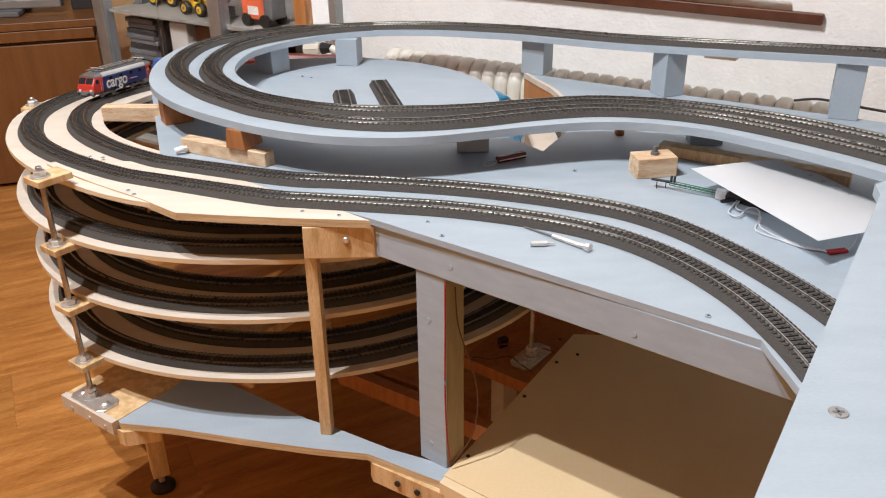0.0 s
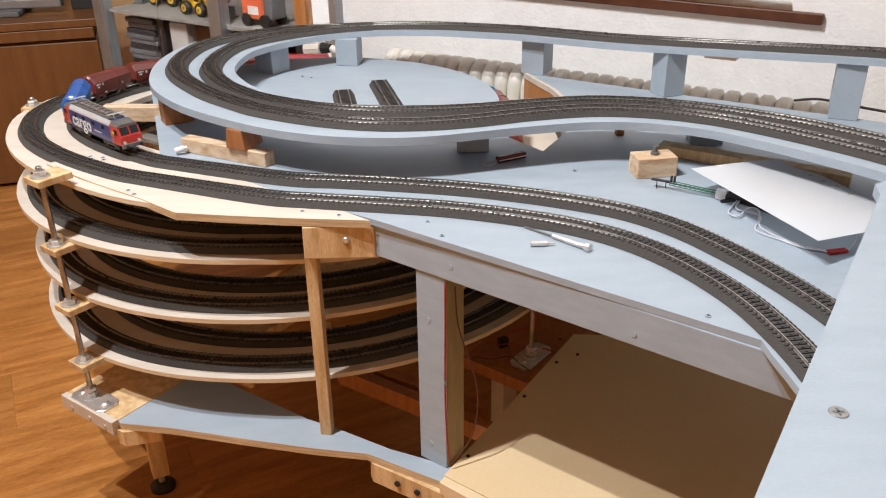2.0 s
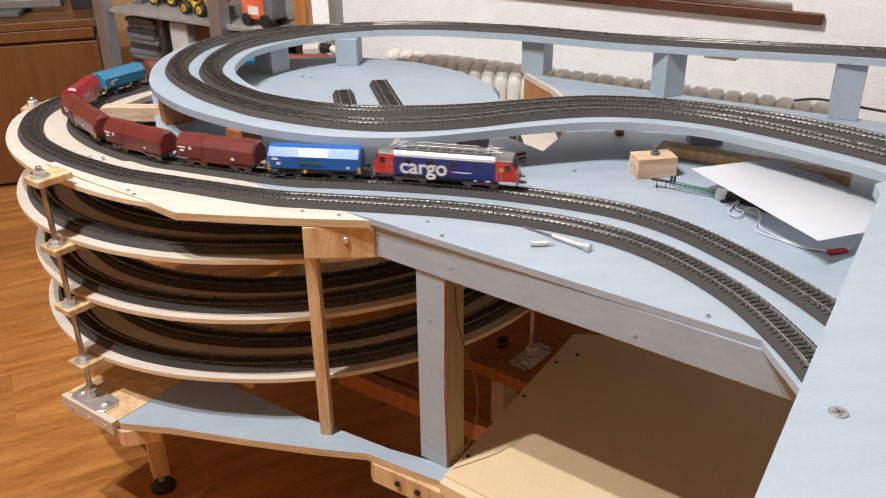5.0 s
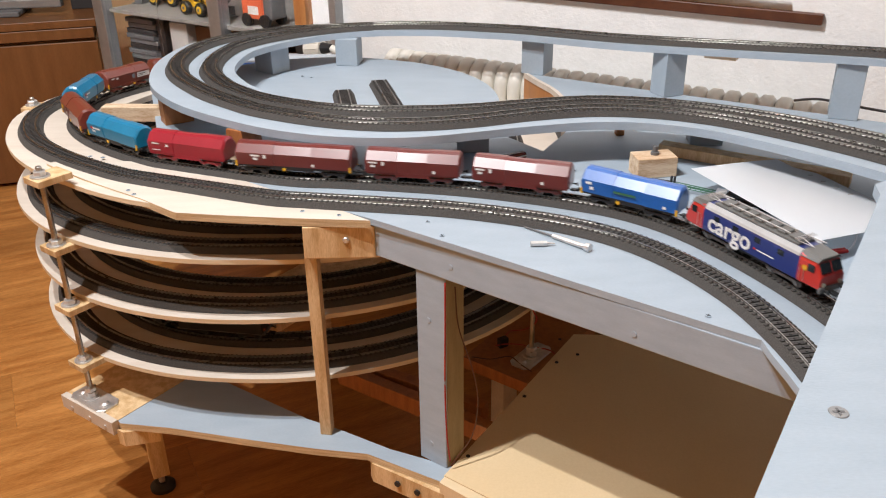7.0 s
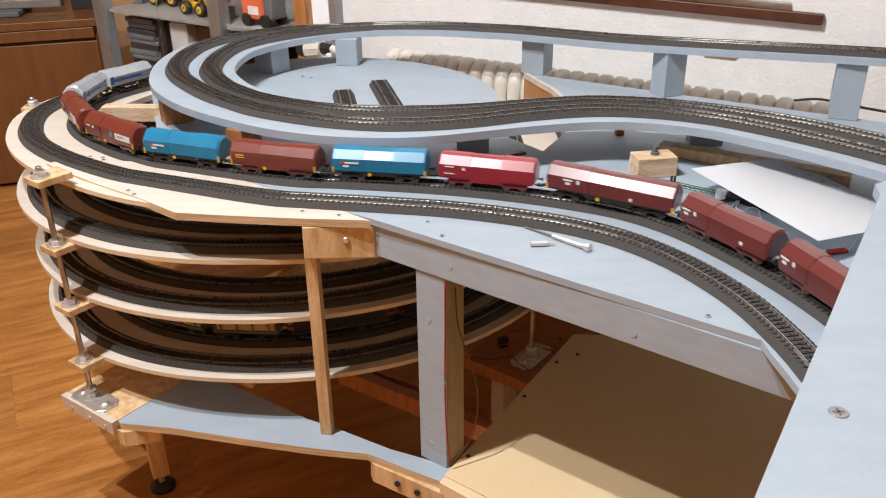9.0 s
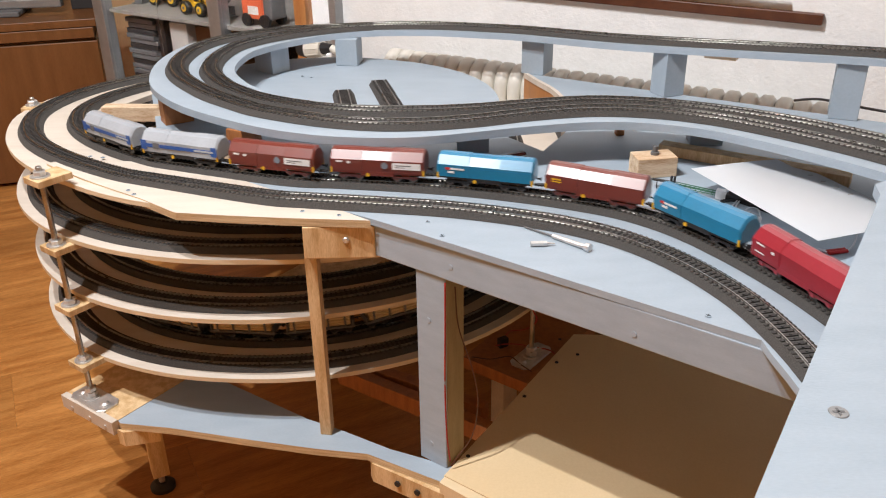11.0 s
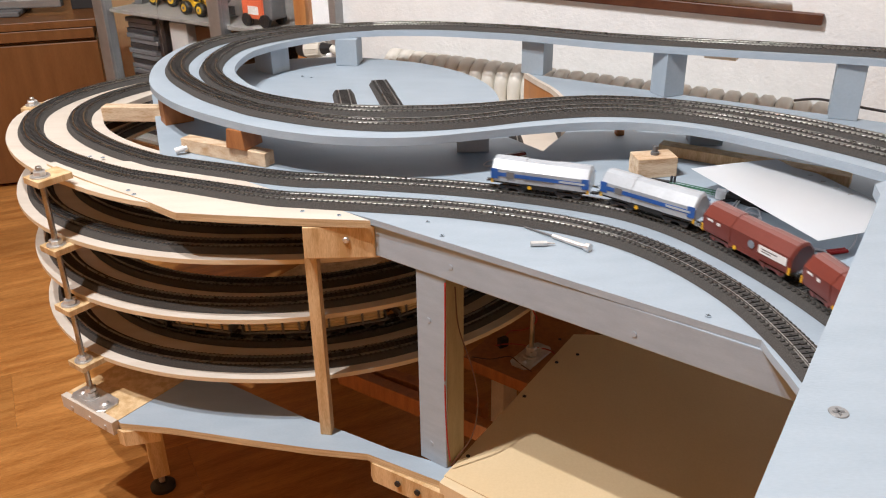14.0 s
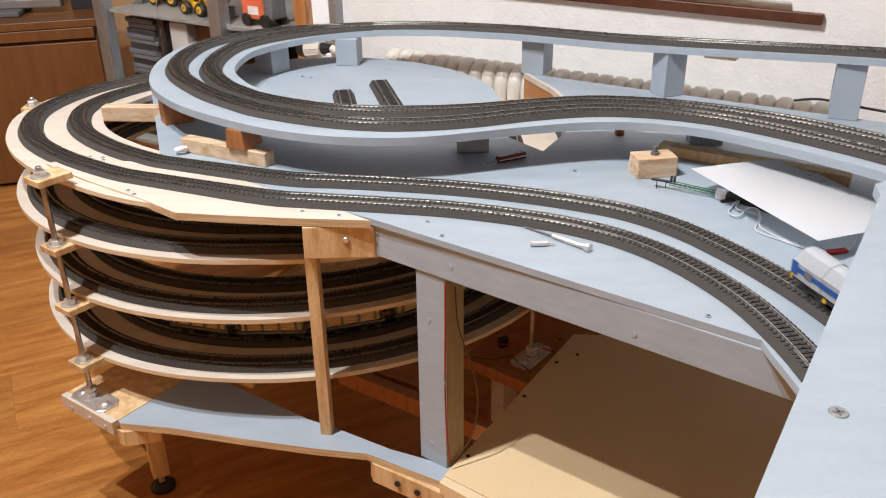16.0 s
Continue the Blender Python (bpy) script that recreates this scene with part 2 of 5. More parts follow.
def outer_radius(u):
    if u > 0.5:
        return rim(u) - 0.0335
    return float(np.interp(u, (0, 0.026, 0.06, 0.1, 0.124, 0.156, 0.188, 0.22, 0.264, 0.33, 0.5), (0.432, 0.4165, 0.407, 0.408, 0.4154, 0.430, 0.4452, 0.448, 0.445, 0.442, 0.4385)))


def inner_radius(u):
    if u > 0.5:
        return 0.3685 + float(np.interp(u, (0.5, 0.57, 0.76, 0.88, 0.95, 1.5, 2.2, 2.9), (0.0, -0.032, -0.032, 0.002, 0.008, 0.0095, 0.0095, 0.001))) + 0.6 * (rim(u) - 0.4675) * min(1.0, (u - 0.5) * 4)
    return float(np.interp(u, (0, 0.022, 0.04, 0.084, 0.112, 0.148, 0.194, 0.25, 0.5), (0.369, 0.361, 0.3535, 0.346, 0.348, 0.357, 0.3755, 0.378, 0.3685)))


START = radians(-92.0)


def route(radius, turns, front):
    """Down-to-up way: the lead-in, the helix, then the curve over the deck. Returns path and the length of its helix part."""
    pts = []
    n = int(turns * 120)
    for i in range(n, 0, -1):
        u = turns * i / n
        a = START - u * TURN
        r = sum(radius(u + k * 0.011) for k in (-2, -1, 0, 1, 2)) / 5
        pts.append(Vector((r * math.cos(a), r * math.sin(a), level(u))))
    run = Vector((0.866, -0.5, 0))
    pts = [pts[0] + run * (0.05 * k) for k in range(42, 0, -1)] + pts
    helix = len(pts)
    joint = curve([tuple(pts[-9])] + [(x, y, 0) for x, y in front], 12)
    pts = pts[:-9] + joint
    ln = sum((b - a).length for a, b in zip(pts[:helix], pts[1:helix + 1]))
    return pts, ln


TURNS = 3.579
OUTER, OUTER_LEN = route(outer_radius, TURNS, [(-0.008, -0.4335), (0.055, -0.4485), (0.162, -0.4675), (0.231, -0.4815), (0.297, -0.5025), (0.361, -0.530), (0.418, -0.569), (0.4664, -0.6255), (0.5033, -0.697), (0.522, -0.765), (0.531, -0.835), (0.535, -0.95), (0.537, -1.2), (0.540, -1.6), (0.545, -2.3)])
INNER, INNER_LEN = route(inner_radius, TURNS, [(0.010, -0.373), (0.086, -0.3865), (0.160, -0.399), (0.232, -0.4140), (0.302, -0.4345), (0.368, -0.4600), (0.433, -0.4940), (0.486, -0.5435), (0.5294, -0.611), (0.5620, -0.679), (0.585, -0.745), (0.601, -0.82), (0.610, -0.95), (0.615, -1.2), (0.617, -1.6), (0.620, -2.3)])

# raised loop: its board's middle line, then the outer and the inner track
LOOP_BACK = [(-0.213, 0.115, 0.06), (-0.187, 0.167, 0.06), (-0.132, 0.217, 0.06), (-0.082, 0.240, 0.0605), (-0.03, 0.252, 0.061), (0.03, 0.257, 0.062), (0.126, 0.252, 0.065), (0.22, 0.230, 0.068), (0.313, 0.190, 0.071), (0.381, 0.152, 0.074), (0.52, 0.055, 0.080), (0.621, -0.013, 0.087), (0.766, -0.095, 0.095), (0.875, -0.153, 0.100), (1.134, -0.298, 0.110)]
EDGE_FRONT = [(0.92, -0.87), (0.86, -0.69), (0.80, -0.575), (0.741, -0.493), (0.694, -0.437), (0.643, -0.385), (0.582, -0.334), (0.504, -0.299), (0.419, -0.290), (0.333, -0.304), (0.259, -0.324), (0.190, -0.341), (0.128, -0.342), (0.064, -0.329), (-0.009, -0.295), (-0.094, -0.232), (-0.146, -0.179), (-0.190, -0.112), (-0.213, -0.040), (-0.222, 0.035)]
OUT_FRONT = [(0.92, -0.86), (0.86, -0.68), (0.79, -0.56), (0.734, -0.482), (0.688, -0.430), (0.636, -0.379), (0.575, -0.332), (0.503, -0.301), (0.424, -0.290), (0.340, -0.304), (0.264, -0.328), (0.195, -0.340), (0.126, -0.338), (0.054, -0.316), (-0.025, -0.275), (-0.070, -0.238), (-0.125, -0.183), (-0.187, -0.095), (-0.216, -0.022), (-0.222, 0.045)]
IN_FRONT = [(0.97, -0.83), (0.91, -0.65), (0.845, -0.53), (0.757, -0.431), (0.707, -0.379), (0.650, -0.332), (0.584, -0.292), (0.511, -0.262), (0.430, -0.249), (0.345, -0.261), (0.268, -0.279), (0.194, -0.286), (0.121, -0.283), (0.047, -0.264), (-0.035, -0.219), (-0.086, -0.170), (-0.116, -0.130), (-0.152, -0.055), (-0.162, 0.020)]
RUN_EDGE = [(x, y, 0.06) for x, y in EDGE_FRONT] + LOOP_BACK
RUN_OUT = [(x, y, 0.06) for x, y in OUT_FRONT] + LOOP_BACK
RUN_IN = [(x, y, 0.06) for x, y in IN_FRONT] + [(-0.152, 0.10, 0.06), (-0.125, 0.15, 0.06), (-0.085, 0.19, 0.06), (-0.03, 0.224, 0.061), (0.03, 0.246, 0.0622), (0.09, 0.2515, 0.0640)]
RUN_EDGE = even(curve(RUN_EDGE, 8), 0.012)
RUN_OUT = even(curve(RUN_OUT, 8), 0.012)
RUN_IN = even(curve(RUN_IN, 8), 0.012)
LOOP = RUN_OUT + RUN_IN

# ---- room ----
FLOOR = -0.55
WDIR, WNOR = Vector((0.866, -0.5, 0)), Vector((0.5, 0.866, 0))
WPOINT = Vector((0.665, 0.172, 0))
WALL_TURN = Matrix.Rotation(radians(-30), 4, "Z")


def wall_box(name, a, b, thick, z0, z1, mat, label="white rough woodchip wall"):
    """A wall from a to b in the plan, its thickness on its left."""
    a, b = Vector((*a, 0)), Vector((*b, 0))
    d = (b - a).normalized()
    n = Vector((-d.y, d.x, 0)) * thick
    return tagged(part(name, prism([(p.x, p.y) for p in (a, b, b + n, a + n)], z0, z1), mat), label, "wall", kind="structure")


CORNER = WPOINT - WDIR * 0.895
RIGHT_END = WPOINT + WDIR * 2.2
wall_box("wall_north", (RIGHT_END.x, RIGHT_END.y), (CORNER.x, CORNER.y), -0.12, FLOOR, 1.9, WALL)
# walls added around the view; their ochre warms the bounced light
wall_box("wall_east", (2.57, -0.93), (2.1, -3.4), 0.12, FLOOR, 1.9, BOUNCE_WALL, "added ochre room wall, tinted for warm bounced light")
wall_box("wall_south", (2.1, -3.4), (-2.6, -3.4), 0.12, FLOOR, 1.9, BOUNCE_WALL, "added ochre room wall, tinted for warm bounced light")
wall_box("wall_west", (-2.6, -3.4), (-2.6, 2.2), 0.12, FLOOR, 1.9, BOUNCE_WALL, "added ochre room wall, tinted for warm bounced light")
wall_box("wall_back", (-2.6, 2.2), (0.55, 2.2), 0.12, FLOOR, 1.9, BOUNCE_WALL, "added ochre room wall, tinted for warm bounced light")
wall_box("wall_side", (0.55, 2.2), (CORNER.x + 0.2, CORNER.y + 0.1), 0.12, FLOOR, 1.9, WALL)
# ceiling added out of view: it closes the room and bounces light
tagged(part("ceiling", box((0, -0.7, 1.96), (6.0, 6.4, 0.1)), CEILING), "white room ceiling added above the view", "ceiling", kind="structure")
floor = tagged(part("floor", box((0, -0.7, FLOOR - 0.06), (6.0, 6.4, 0.1)), DARK), "beech laminate floor of long planks", "floor", kind="structure")

# ---- main deck, on which everything lies ----
def arc(cx, cy, r, a0, a1, n=24):
    return [(cx + r * math.cos(radians(a0 + (a1 - a0) * i / n)), cy + r * math.sin(radians(a0 + (a1 - a0) * i / n))) for i in range(n + 1)]


inner_edge = [(p.x, p.y) for p in even(shifted([q for q in OUTER if q.z == 0][2:], 0.024), 0.03)]
inner_edge = [p for p in inner_edge if p[1] < -0.785 and p[0] > 0.4]
deck_poly = [(0.136, -0.500), (0.502, -0.772)] + inner_edge + [(1.35, inner_edge[-1][1]), (1.35, -0.44), (0.38, 0.145), (0.395, 0.10), (0.42, 0.03), (0.428, -0.06), (0.404, -0.195), (0.362, -0.274), (0.312, -0.205)] + arc(0.018, -0.018, 0.298, -14, 70, 30) + arc(0, 0, 0.290, 76, 150, 20) + [(-0.284, 0.035), (-0.18, -0.273), (-0.155, -0.306)]
deck = tagged(part("layout_deck", prism(deck_poly, -0.008, 0.0, 1), [BLUE, BLUE_EDGE]), "grey-blue painted plywood deck of a model railway", "layout deck", kind="structure")
front_dir = Vector((0.366, -0.28, 0)).normalized()
front_turn = Matrix.Rotation(math.atan2(front_dir.y, front_dir.x), 4, "Z")
fascia = thing("front_beam", "grey-blue painted wooden beam under the deck edge", "beam")
mid = Vector((0.319, -0.636, 0)) - Vector((-front_dir.y, front_dir.x, 0)) * -0.010
part("beam", box((0, 0, 0), (0.74, 0.018, 0.042), Matrix.Translation((mid.x + 0.110, mid.y - 0.0835, -0.0295)) @ front_turn, 0.0012), BLUE_EDGE, fascia)
for k in (-0.117, 0.1085):
    bm = bmesh.new()
    rod(bm, (0, 0, 0), (0, -0.0004, 0), 0.0032, 14, 0.0030)
    bmesh.ops.transform(bm, matrix=Matrix.Translation((mid.x, mid.y, -0.0345 - 0.025 * k)) @ front_turn @ Matrix.Translation((k, -0.0088, 0)), verts=bm.verts[:])
    part("screw_head", bm, BLUE_EDGE, fascia)

edge = even(curve([(0.376, 0.150, 0), (0.392, 0.10, 0), (0.4165, 0.03, 0), (0.4245, -0.06, 0), (0.4015, -0.193, 0)], 8), 0.01)
part("edge_panel", sweep(edge, [(-0.002, -0.050), (-0.002, -0.0085), (0.002, -0.0085), (0.002, -0.050)]), DOORWOOD, deck, "bare curved plywood edge panel")
part("edge_panel", sweep(edge, [(-0.0035, -0.0084), (-0.0035, 0.0012), (0.0035, 0.0012), (0.0035, -0.0084)]), PALE, deck, "pale plywood rim")

# ---- helix ----
helix = thing("helix_ramp", "pale plywood spiral ramp of several turns", "track helix")


def ramp(u0, u1, name="ramp_board"):
    n = int((u1 - u0) * 110)
    bm = bmesh.new()
    rings = []
    for i in range(n + 1):
        u = u0 + (u1 - u0) * i / n
        a = START - u * TURN
        z = level(u)
        e = Vector((math.cos(a), math.sin(a), 0))
        lo = sum(inner_radius(u + k * 0.011) for k in (-2, -1, 0, 1, 2)) / 5 - float(np.interp(u, (0, 0.3, 0.6), (0.038, 0.036, 0.0215)))
        hi = rim(u)
        rings.append([bm.verts.new(e * r + Vector((0, 0, h))) for r, h in ((lo, z), (hi, z), (hi, z - 0.0065), (lo, z - 0.0065))])
    for a, b in zip(rings, rings[1:]):
        for k in range(4):
            f = bm.faces.new((a[k], a[(k + 1) % 4], b[(k + 1) % 4], b[k]))
            f.material_index = k % 2
    bm.faces.new(rings[0]), bm.faces.new(rings[-1])
    return part(name, bm, [PALE, RAMPEDGE], helix)


for a, b in ((0.0, 1.0), (1.0, 2.0), (2.0, 3.0), (3.0, TURNS)):
    ramp(a, b)
# the straight lead-in at the foot of the helix, along the wall
_run = Vector((0.866, -0.5, 0))
_foot = [Vector((r * math.cos(radians(60)), r * math.sin(radians(60)), 0)) for r in (0.346, 0.463)]
part("lead_in_board", prism([tuple(p[:2]) for p in (_foot[0] + _run * 0.004, _foot[0] + _run * 2.1, _foot[1] + _run * 2.1, _foot[1] + _run * 0.004)], level(TURNS) - 0.0065, level(TURNS)), PALE, helix)
for k in (0.5, 1.2, 2.0):
    part("leg", box((0, 0, 0), (0.03, 0.09, level(TURNS) - 0.0066 - FLOOR), Matrix.Translation((_foot[0] + _foot[1]) / 2 + _run * k + Vector((0, 0, (level(TURNS) - 0.0066 + FLOOR) / 2))) @ WALL_TURN), PINE, helix)
apron = [(-0.31, -0.285), (-0.330, -0.300), (-0.321, -0.308), (-0.254, -0.362), (-0.204, -0.398), (-0.158, -0.430), (-0.112, -0.468), (-0.103, -0.4745), (-0.04, -0.485), (0.029, -0.494), (0.097, -0.501), (0.134, -0.505), (0.099, -0.476), (0.013, -0.414), (-0.024, -0.386), (-0.10, -0.33), (-0.155, -0.307), (-0.17, -0.30)]
part("apron_board", prism(apron, -0.0095, 0.0004, 1), [PALE, PLYEDGE], helix)


def spacer_rod(x, y, zs, base, radial, slide=(0.0, 0.0)):
    """A threaded rod that carries the turns of the helix on wooden spacers."""
    t = thing("threaded_rod", "zinc-plated threaded rod with nuts and wooden spacers", "threaded rod", "helix rods")
    bm = bmesh.new()
    steps = int((zs[0] + 0.004 - base) / 0.0022)
    prof = [(0.0041 if k % 2 else 0.0034) for k in range(steps)]
    rings = [[bm.verts.new((x + r * math.cos(k * math.tau / 12), y + r * math.sin(k * math.tau / 12), base + 0.004 + i * 0.0022)) for k in range(12)] for i, r in enumerate(prof)]
    for a, b in zip(rings, rings[1:]):
        for k in range(12):
            bm.faces.new((a[k], a[(k + 1) % 12], b[(k + 1) % 12], b[k]))
    bm.faces.new(rings[0]), bm.faces.new(rings[-1])
    part("rod", bm, THREAD, t, smooth=True)
    turn = Matrix.Rotation(radial, 4, "Z")
    for z in zs:
        part("spacer", box((-0.010, 0, 0), (0.048, 0.036, 0.009), Matrix.Translation((x, y, z - 0.0135)) @ turn, 0.0008), PINE, t)
        part("washer", rod(bmesh.new(), (x, y, z - 0.009), (x, y, z - 0.0074), 0.0125, 24), STEEL, t)
        part("nut", hex_nut(x, y, z - 0.0074, 0.0085, 0.0068, z * 40), STEEL, t)
    m = Matrix.Translation((x + slide[0], y + slide[1], base)) @ Matrix.Rotation(radial + radians(2), 4, "Z")
    plate = part("foot_plate", foot_plate(m), STEEL, t, "galvanised oblong foot plate with cut corners")
    for k in (-0.025, 0.025):
        p = m @ Vector((0.001, k, 0.0032))
        bm = bmesh.new()
        rod(bm, p, p + Vector((0, 0, 0.0016)), 0.0085, 20)
        rod(bm, p + Vector((0, 0, 0.0016)), p + Vector((0, 0, 0.0042)), 0.0068, 18, 0.0035)
        part("bolt_head", bm, STEEL, plate)
    part("washer", rod(bmesh.new(), (x, y, base + 0.0032), (x, y, base + 0.0052), 0.0135, 24), STEEL, plate)
    part("nut", hex_nut(x, y, base + 0.0052, 0.0095, 0.0075, 0.4), STEEL, plate)
    part("nut", hex_nut(x, y, base + 0.0130, 0.0085, 0.0065, 0.9), STEEL, plate)
    return t


def hex_nut(x, y, z, r, h, turn):
    """A chamfered hexagon nut standing on z."""
    bm = bmesh.new()
    rings = []
    for dz, k in ((0, 0.90), (h * 0.16, 1.0), (h * 0.84, 1.0), (h, 0.90)):
        rings.append([bm.verts.new((x + r * k * math.cos(turn + i * math.tau / 6), y + r * k * math.sin(turn + i * math.tau / 6), z + dz)) for i in range(6)])
    for a, b in zip(rings, rings[1:]):
        for k in range(6):
            bm.faces.new((a[k], a[(k + 1) % 6], b[(k + 1) % 6], b[k]))
    bm.faces.new(rings[0]), bm.faces.new(rings[-1])
    return bm


def foot_plate(m, wide=0.0185, deep=0.0385, cut=0.008):
    """A pressed plate with cut corners and a raised middle."""
    bm = bmesh.new()
    rings = []
    for z, g in ((0.0002, 0.0), (0.0028, 0.0), (0.0034, -0.0008)):
        w, d = wide + g, deep + g
        rings.append([bm.verts.new(m @ Vector((px, py, z))) for px, py in ((-w + cut, -d), (w - cut, -d), (w, -d + cut), (w, d - cut), (w - cut, d), (-w + cut, d), (-w, d - cut), (-w, -d + cut))])
    for a, b in zip(rings, rings[1:]):
        for k in range(8):
            bm.faces.new((a[k], a[(k + 1) % 8], b[(k + 1) % 8], b[k]))
    bm.faces.new(rings[0]), bm.faces.new(rings[-1])
    return bm


PLAT = -0.33
spacer_rod(-0.297, -0.391, [0.0255, -0.072, -0.1635, -0.2555], PLAT, math.atan2(-0.391, -0.297), (0.006, -0.0055))
spacer_rod(0.354, -0.299, [-0.042, -0.125, -0.215], PLAT, math.atan2(-0.299, 0.354))
spacer_rod(-0.477, 0.000, [0.004, -0.103, -0.195], PLAT, math.atan2(0.0, -0.477))
spacer_rod(-0.12, 0.29, [-0.01, -0.115, -0.208], PLAT, math.atan2(0.29, -0.12))

# ---- lower platform, posts, panel ----
platform = thing("lower_platform", "grey-blue painted plywood platform under the helix", "platform")
plat_poly = [(-0.2410, -0.4465), (-0.236, -0.4525), (-0.164, -0.4640), (-0.0405, -0.4935), (0.0462, -0.5125), (0.115, -0.5240), (0.2121, -0.5795), (0.236, -0.555), (0.1445, -0.5148), (0.0722, -0.4718), (0.0261, -0.4483), (-0.0798, -0.3765), (-0.155, -0.325)]
part("board", prism(plat_poly, PLAT - 0.011, PLAT, 1), [BLUE, PLYEDGE], platform)
part("edge_rail", prism([(-0.243, -0.452), (-0.232, -0.4585), (-0.185, -0.448), (-0.193, -0.436)], PLAT - 0.036, PLAT - 0.0115), PINE, platform)
part("edge_rail", prism([(0.118, -0.519), (0.1215, -0.530), (0.34, -0.671), (0.336, -0.66)], PLAT - 0.042, PLAT - 0.0115), PINE, platform)
for k in (0.156, 0.182):
    y = -0.5535 - (k - 0.156) * 0.645
    part("bolt_hole", rod(bmesh.new(), (k, y, PLAT - 0.025), (k - 0.0014, y - 0.0022, PLAT - 0.025), 0.0042, 14), BLACK, platform)


def plank(name, a, b, back, length, thick, mat, label):
    a, b, d = Vector((*a, 0)), Vector((*b, 0)), Vector((*back, 0)).normalized()
    poly = [(p.x, p.y) for p in (a, b, b + d * length, a + d * length)]
    t = thing(name, label, "plank")
    part("plank", prism(poly, PLAT - thick, PLAT - 0.0004), mat, t)
    return t


p = plank("support_plank", (-0.3397, -0.3766), (-0.2422, -0.4455), (0.58, 0.815), 0.62, 0.018, PINE, "plain pine plank carrying a helix rod")
part("end_strip", prism([(-0.3456, -0.3849), (-0.2476, -0.4540), (-0.2422, -0.4460), (-0.3397, -0.3772)], PLAT - 0.020, PLAT + 0.001), PALE, p)
bm = bmesh.new()
for k in (0.2, 0.55, 0.85):
    x, y = -0.3456 + 0.098 * k, -0.3849 - 0.0691 * k
    part("screw_head", rod(bmesh.new(), (x, y, PLAT - 0.012), (x - 0.0008, y - 0.0012, PLAT - 0.012), 0.003, 10), STEEL, p)
plank("support_plank", (0.248, -0.297), (0.343, -0.371), (0.6, 0.8), 0.5, 0.020, REDWOOD, "reddish wooden plank carrying a rod foot")


def leg(x, y, top, size, turn, mat, group="table legs"):
    t = thing("table_leg", "square pine leg with a black levelling foot", "table leg", group)
    part("leg", box((0, 0, 0), (size, size, top - FLOOR - 0.03), Matrix.Translation((x, y, (top + FLOOR + 0.03) / 2)) @ Matrix.Rotation(radians(turn), 4, "Z"), 0.0015), mat, t)
    bm = bmesh.new()
    rod(bm, (x, y, FLOOR + 0.012), (x, y, FLOOR + 0.0305), 0.005, 12)
    part("spindle", bm, STEEL, t)
    bm = bmesh.new()
    rod(bm, (x, y, FLOOR), (x, y, FLOOR + 0.006), 0.020, 24)
    rod(bm, (x, y, FLOOR + 0.006), (x, y, FLOOR + 0.013), 0.020, 24, 0.011)
    part("foot", bm, BLACK, t)


leg(-0.2435, -0.336, PLAT - 0.018, 0.026, 28, PINE)
leg(0.315, -0.275, PLAT - 0.020, 0.030, 38, LIGHTGREY)
leg(-0.02, 0.02, PLAT - 0.018, 0.028, 30, WHITEPINE)
leg(0.02, 0.25, PLAT - 0.018, 0.034, 20, GREY)
leg(0.80, -0.35, PLAT - 0.012, 0.036, 38, WHITEPINE)
leg(0.80, -1.0, PLAT - 0.012, 0.036, 38, WHITEPINE)

for a, b in (((0.05, -0.25), (0.30, -0.42)), ((-0.15, -0.1), (0.28, -0.36))):
    a, b = Vector((*a, PLAT - 0.06)), Vector((*b, PLAT - 0.06))
    d = b - a
    t = thing("cross_brace", "dark wooden cross brace under the layout", "brace", "braces")
    part("brace", box((0, 0, 0), (d.length, 0.02, 0.03), Matrix.Translation((a + b) / 2) @ Matrix.Rotation(math.atan2(d.y, d.x), 4, "Z"), 0.001), REDWOOD, t)

POST_TURN = Matrix.Rotation(radians(-37.0), 4, "Z")
post = thing("blue_post", "grey-blue painted square wooden post with peeling base", "post")
part("post", box((0, 0, 0), (0.0425, 0.037, 0.279), Matrix.Translation((0.2141, -0.5274, PLAT + 0.1396)) @ POST_TURN, 0.0012), BLUE_EDGE, post)
# bare side: its shade and warm bounced light are put into the ochre
part("bare_side", box((0.0217, 0.001, 0), (0.0010, 0.034, 0.277), Matrix.Translation((0.2141, -0.5274, PLAT + 0.1396)) @ POST_TURN), OCHRE, post, "bare post side, warm bounced light put into its ochre")
for z in (-0.115, -0.30):
    bm = bmesh.new()
    rod(bm, (0, 0, 0), (0, -0.0008, 0), 0.0032, 12)
    bmesh.ops.transform(bm, matrix=Matrix.Translation((0.2141, -0.5274, z)) @ POST_TURN @ Matrix.Translation((-0.003, -0.0185, 0)), verts=bm.verts[:])
    part("screw_head", bm, BLUE_EDGE, post)
wire("red_wire", [(0.2205, -0.5562, -0.056), (0.2200, -0.5562, -0.12), (0.2190, -0.5560, -0.2), (0.2205, -0.5565, -0.27), (0.2245, -0.5545, -0.318)], 0.0011, WIRE_RED)
tagged(bpy.data.objects["red_wire"], "thin red wire running down the post", "wire")
wire("brown_wire", [(0.232, -0.5515, -0.064), (0.236, -0.5480, -0.12), (0.252, -0.544, -0.18), (0.260, -0.545, -0.23), (0.253, -0.550, -0.28), (0.233, -0.560, -0.308), (0.226, -0.563, -0.318)], 0.0009, WIRE_BROWN)
tagged(bpy.data.objects["brown_wire"], "loose dark brown wire bowing off the post", "wire")
thin = thing("thin_post", "slim square pine post under the deck corner", "post")
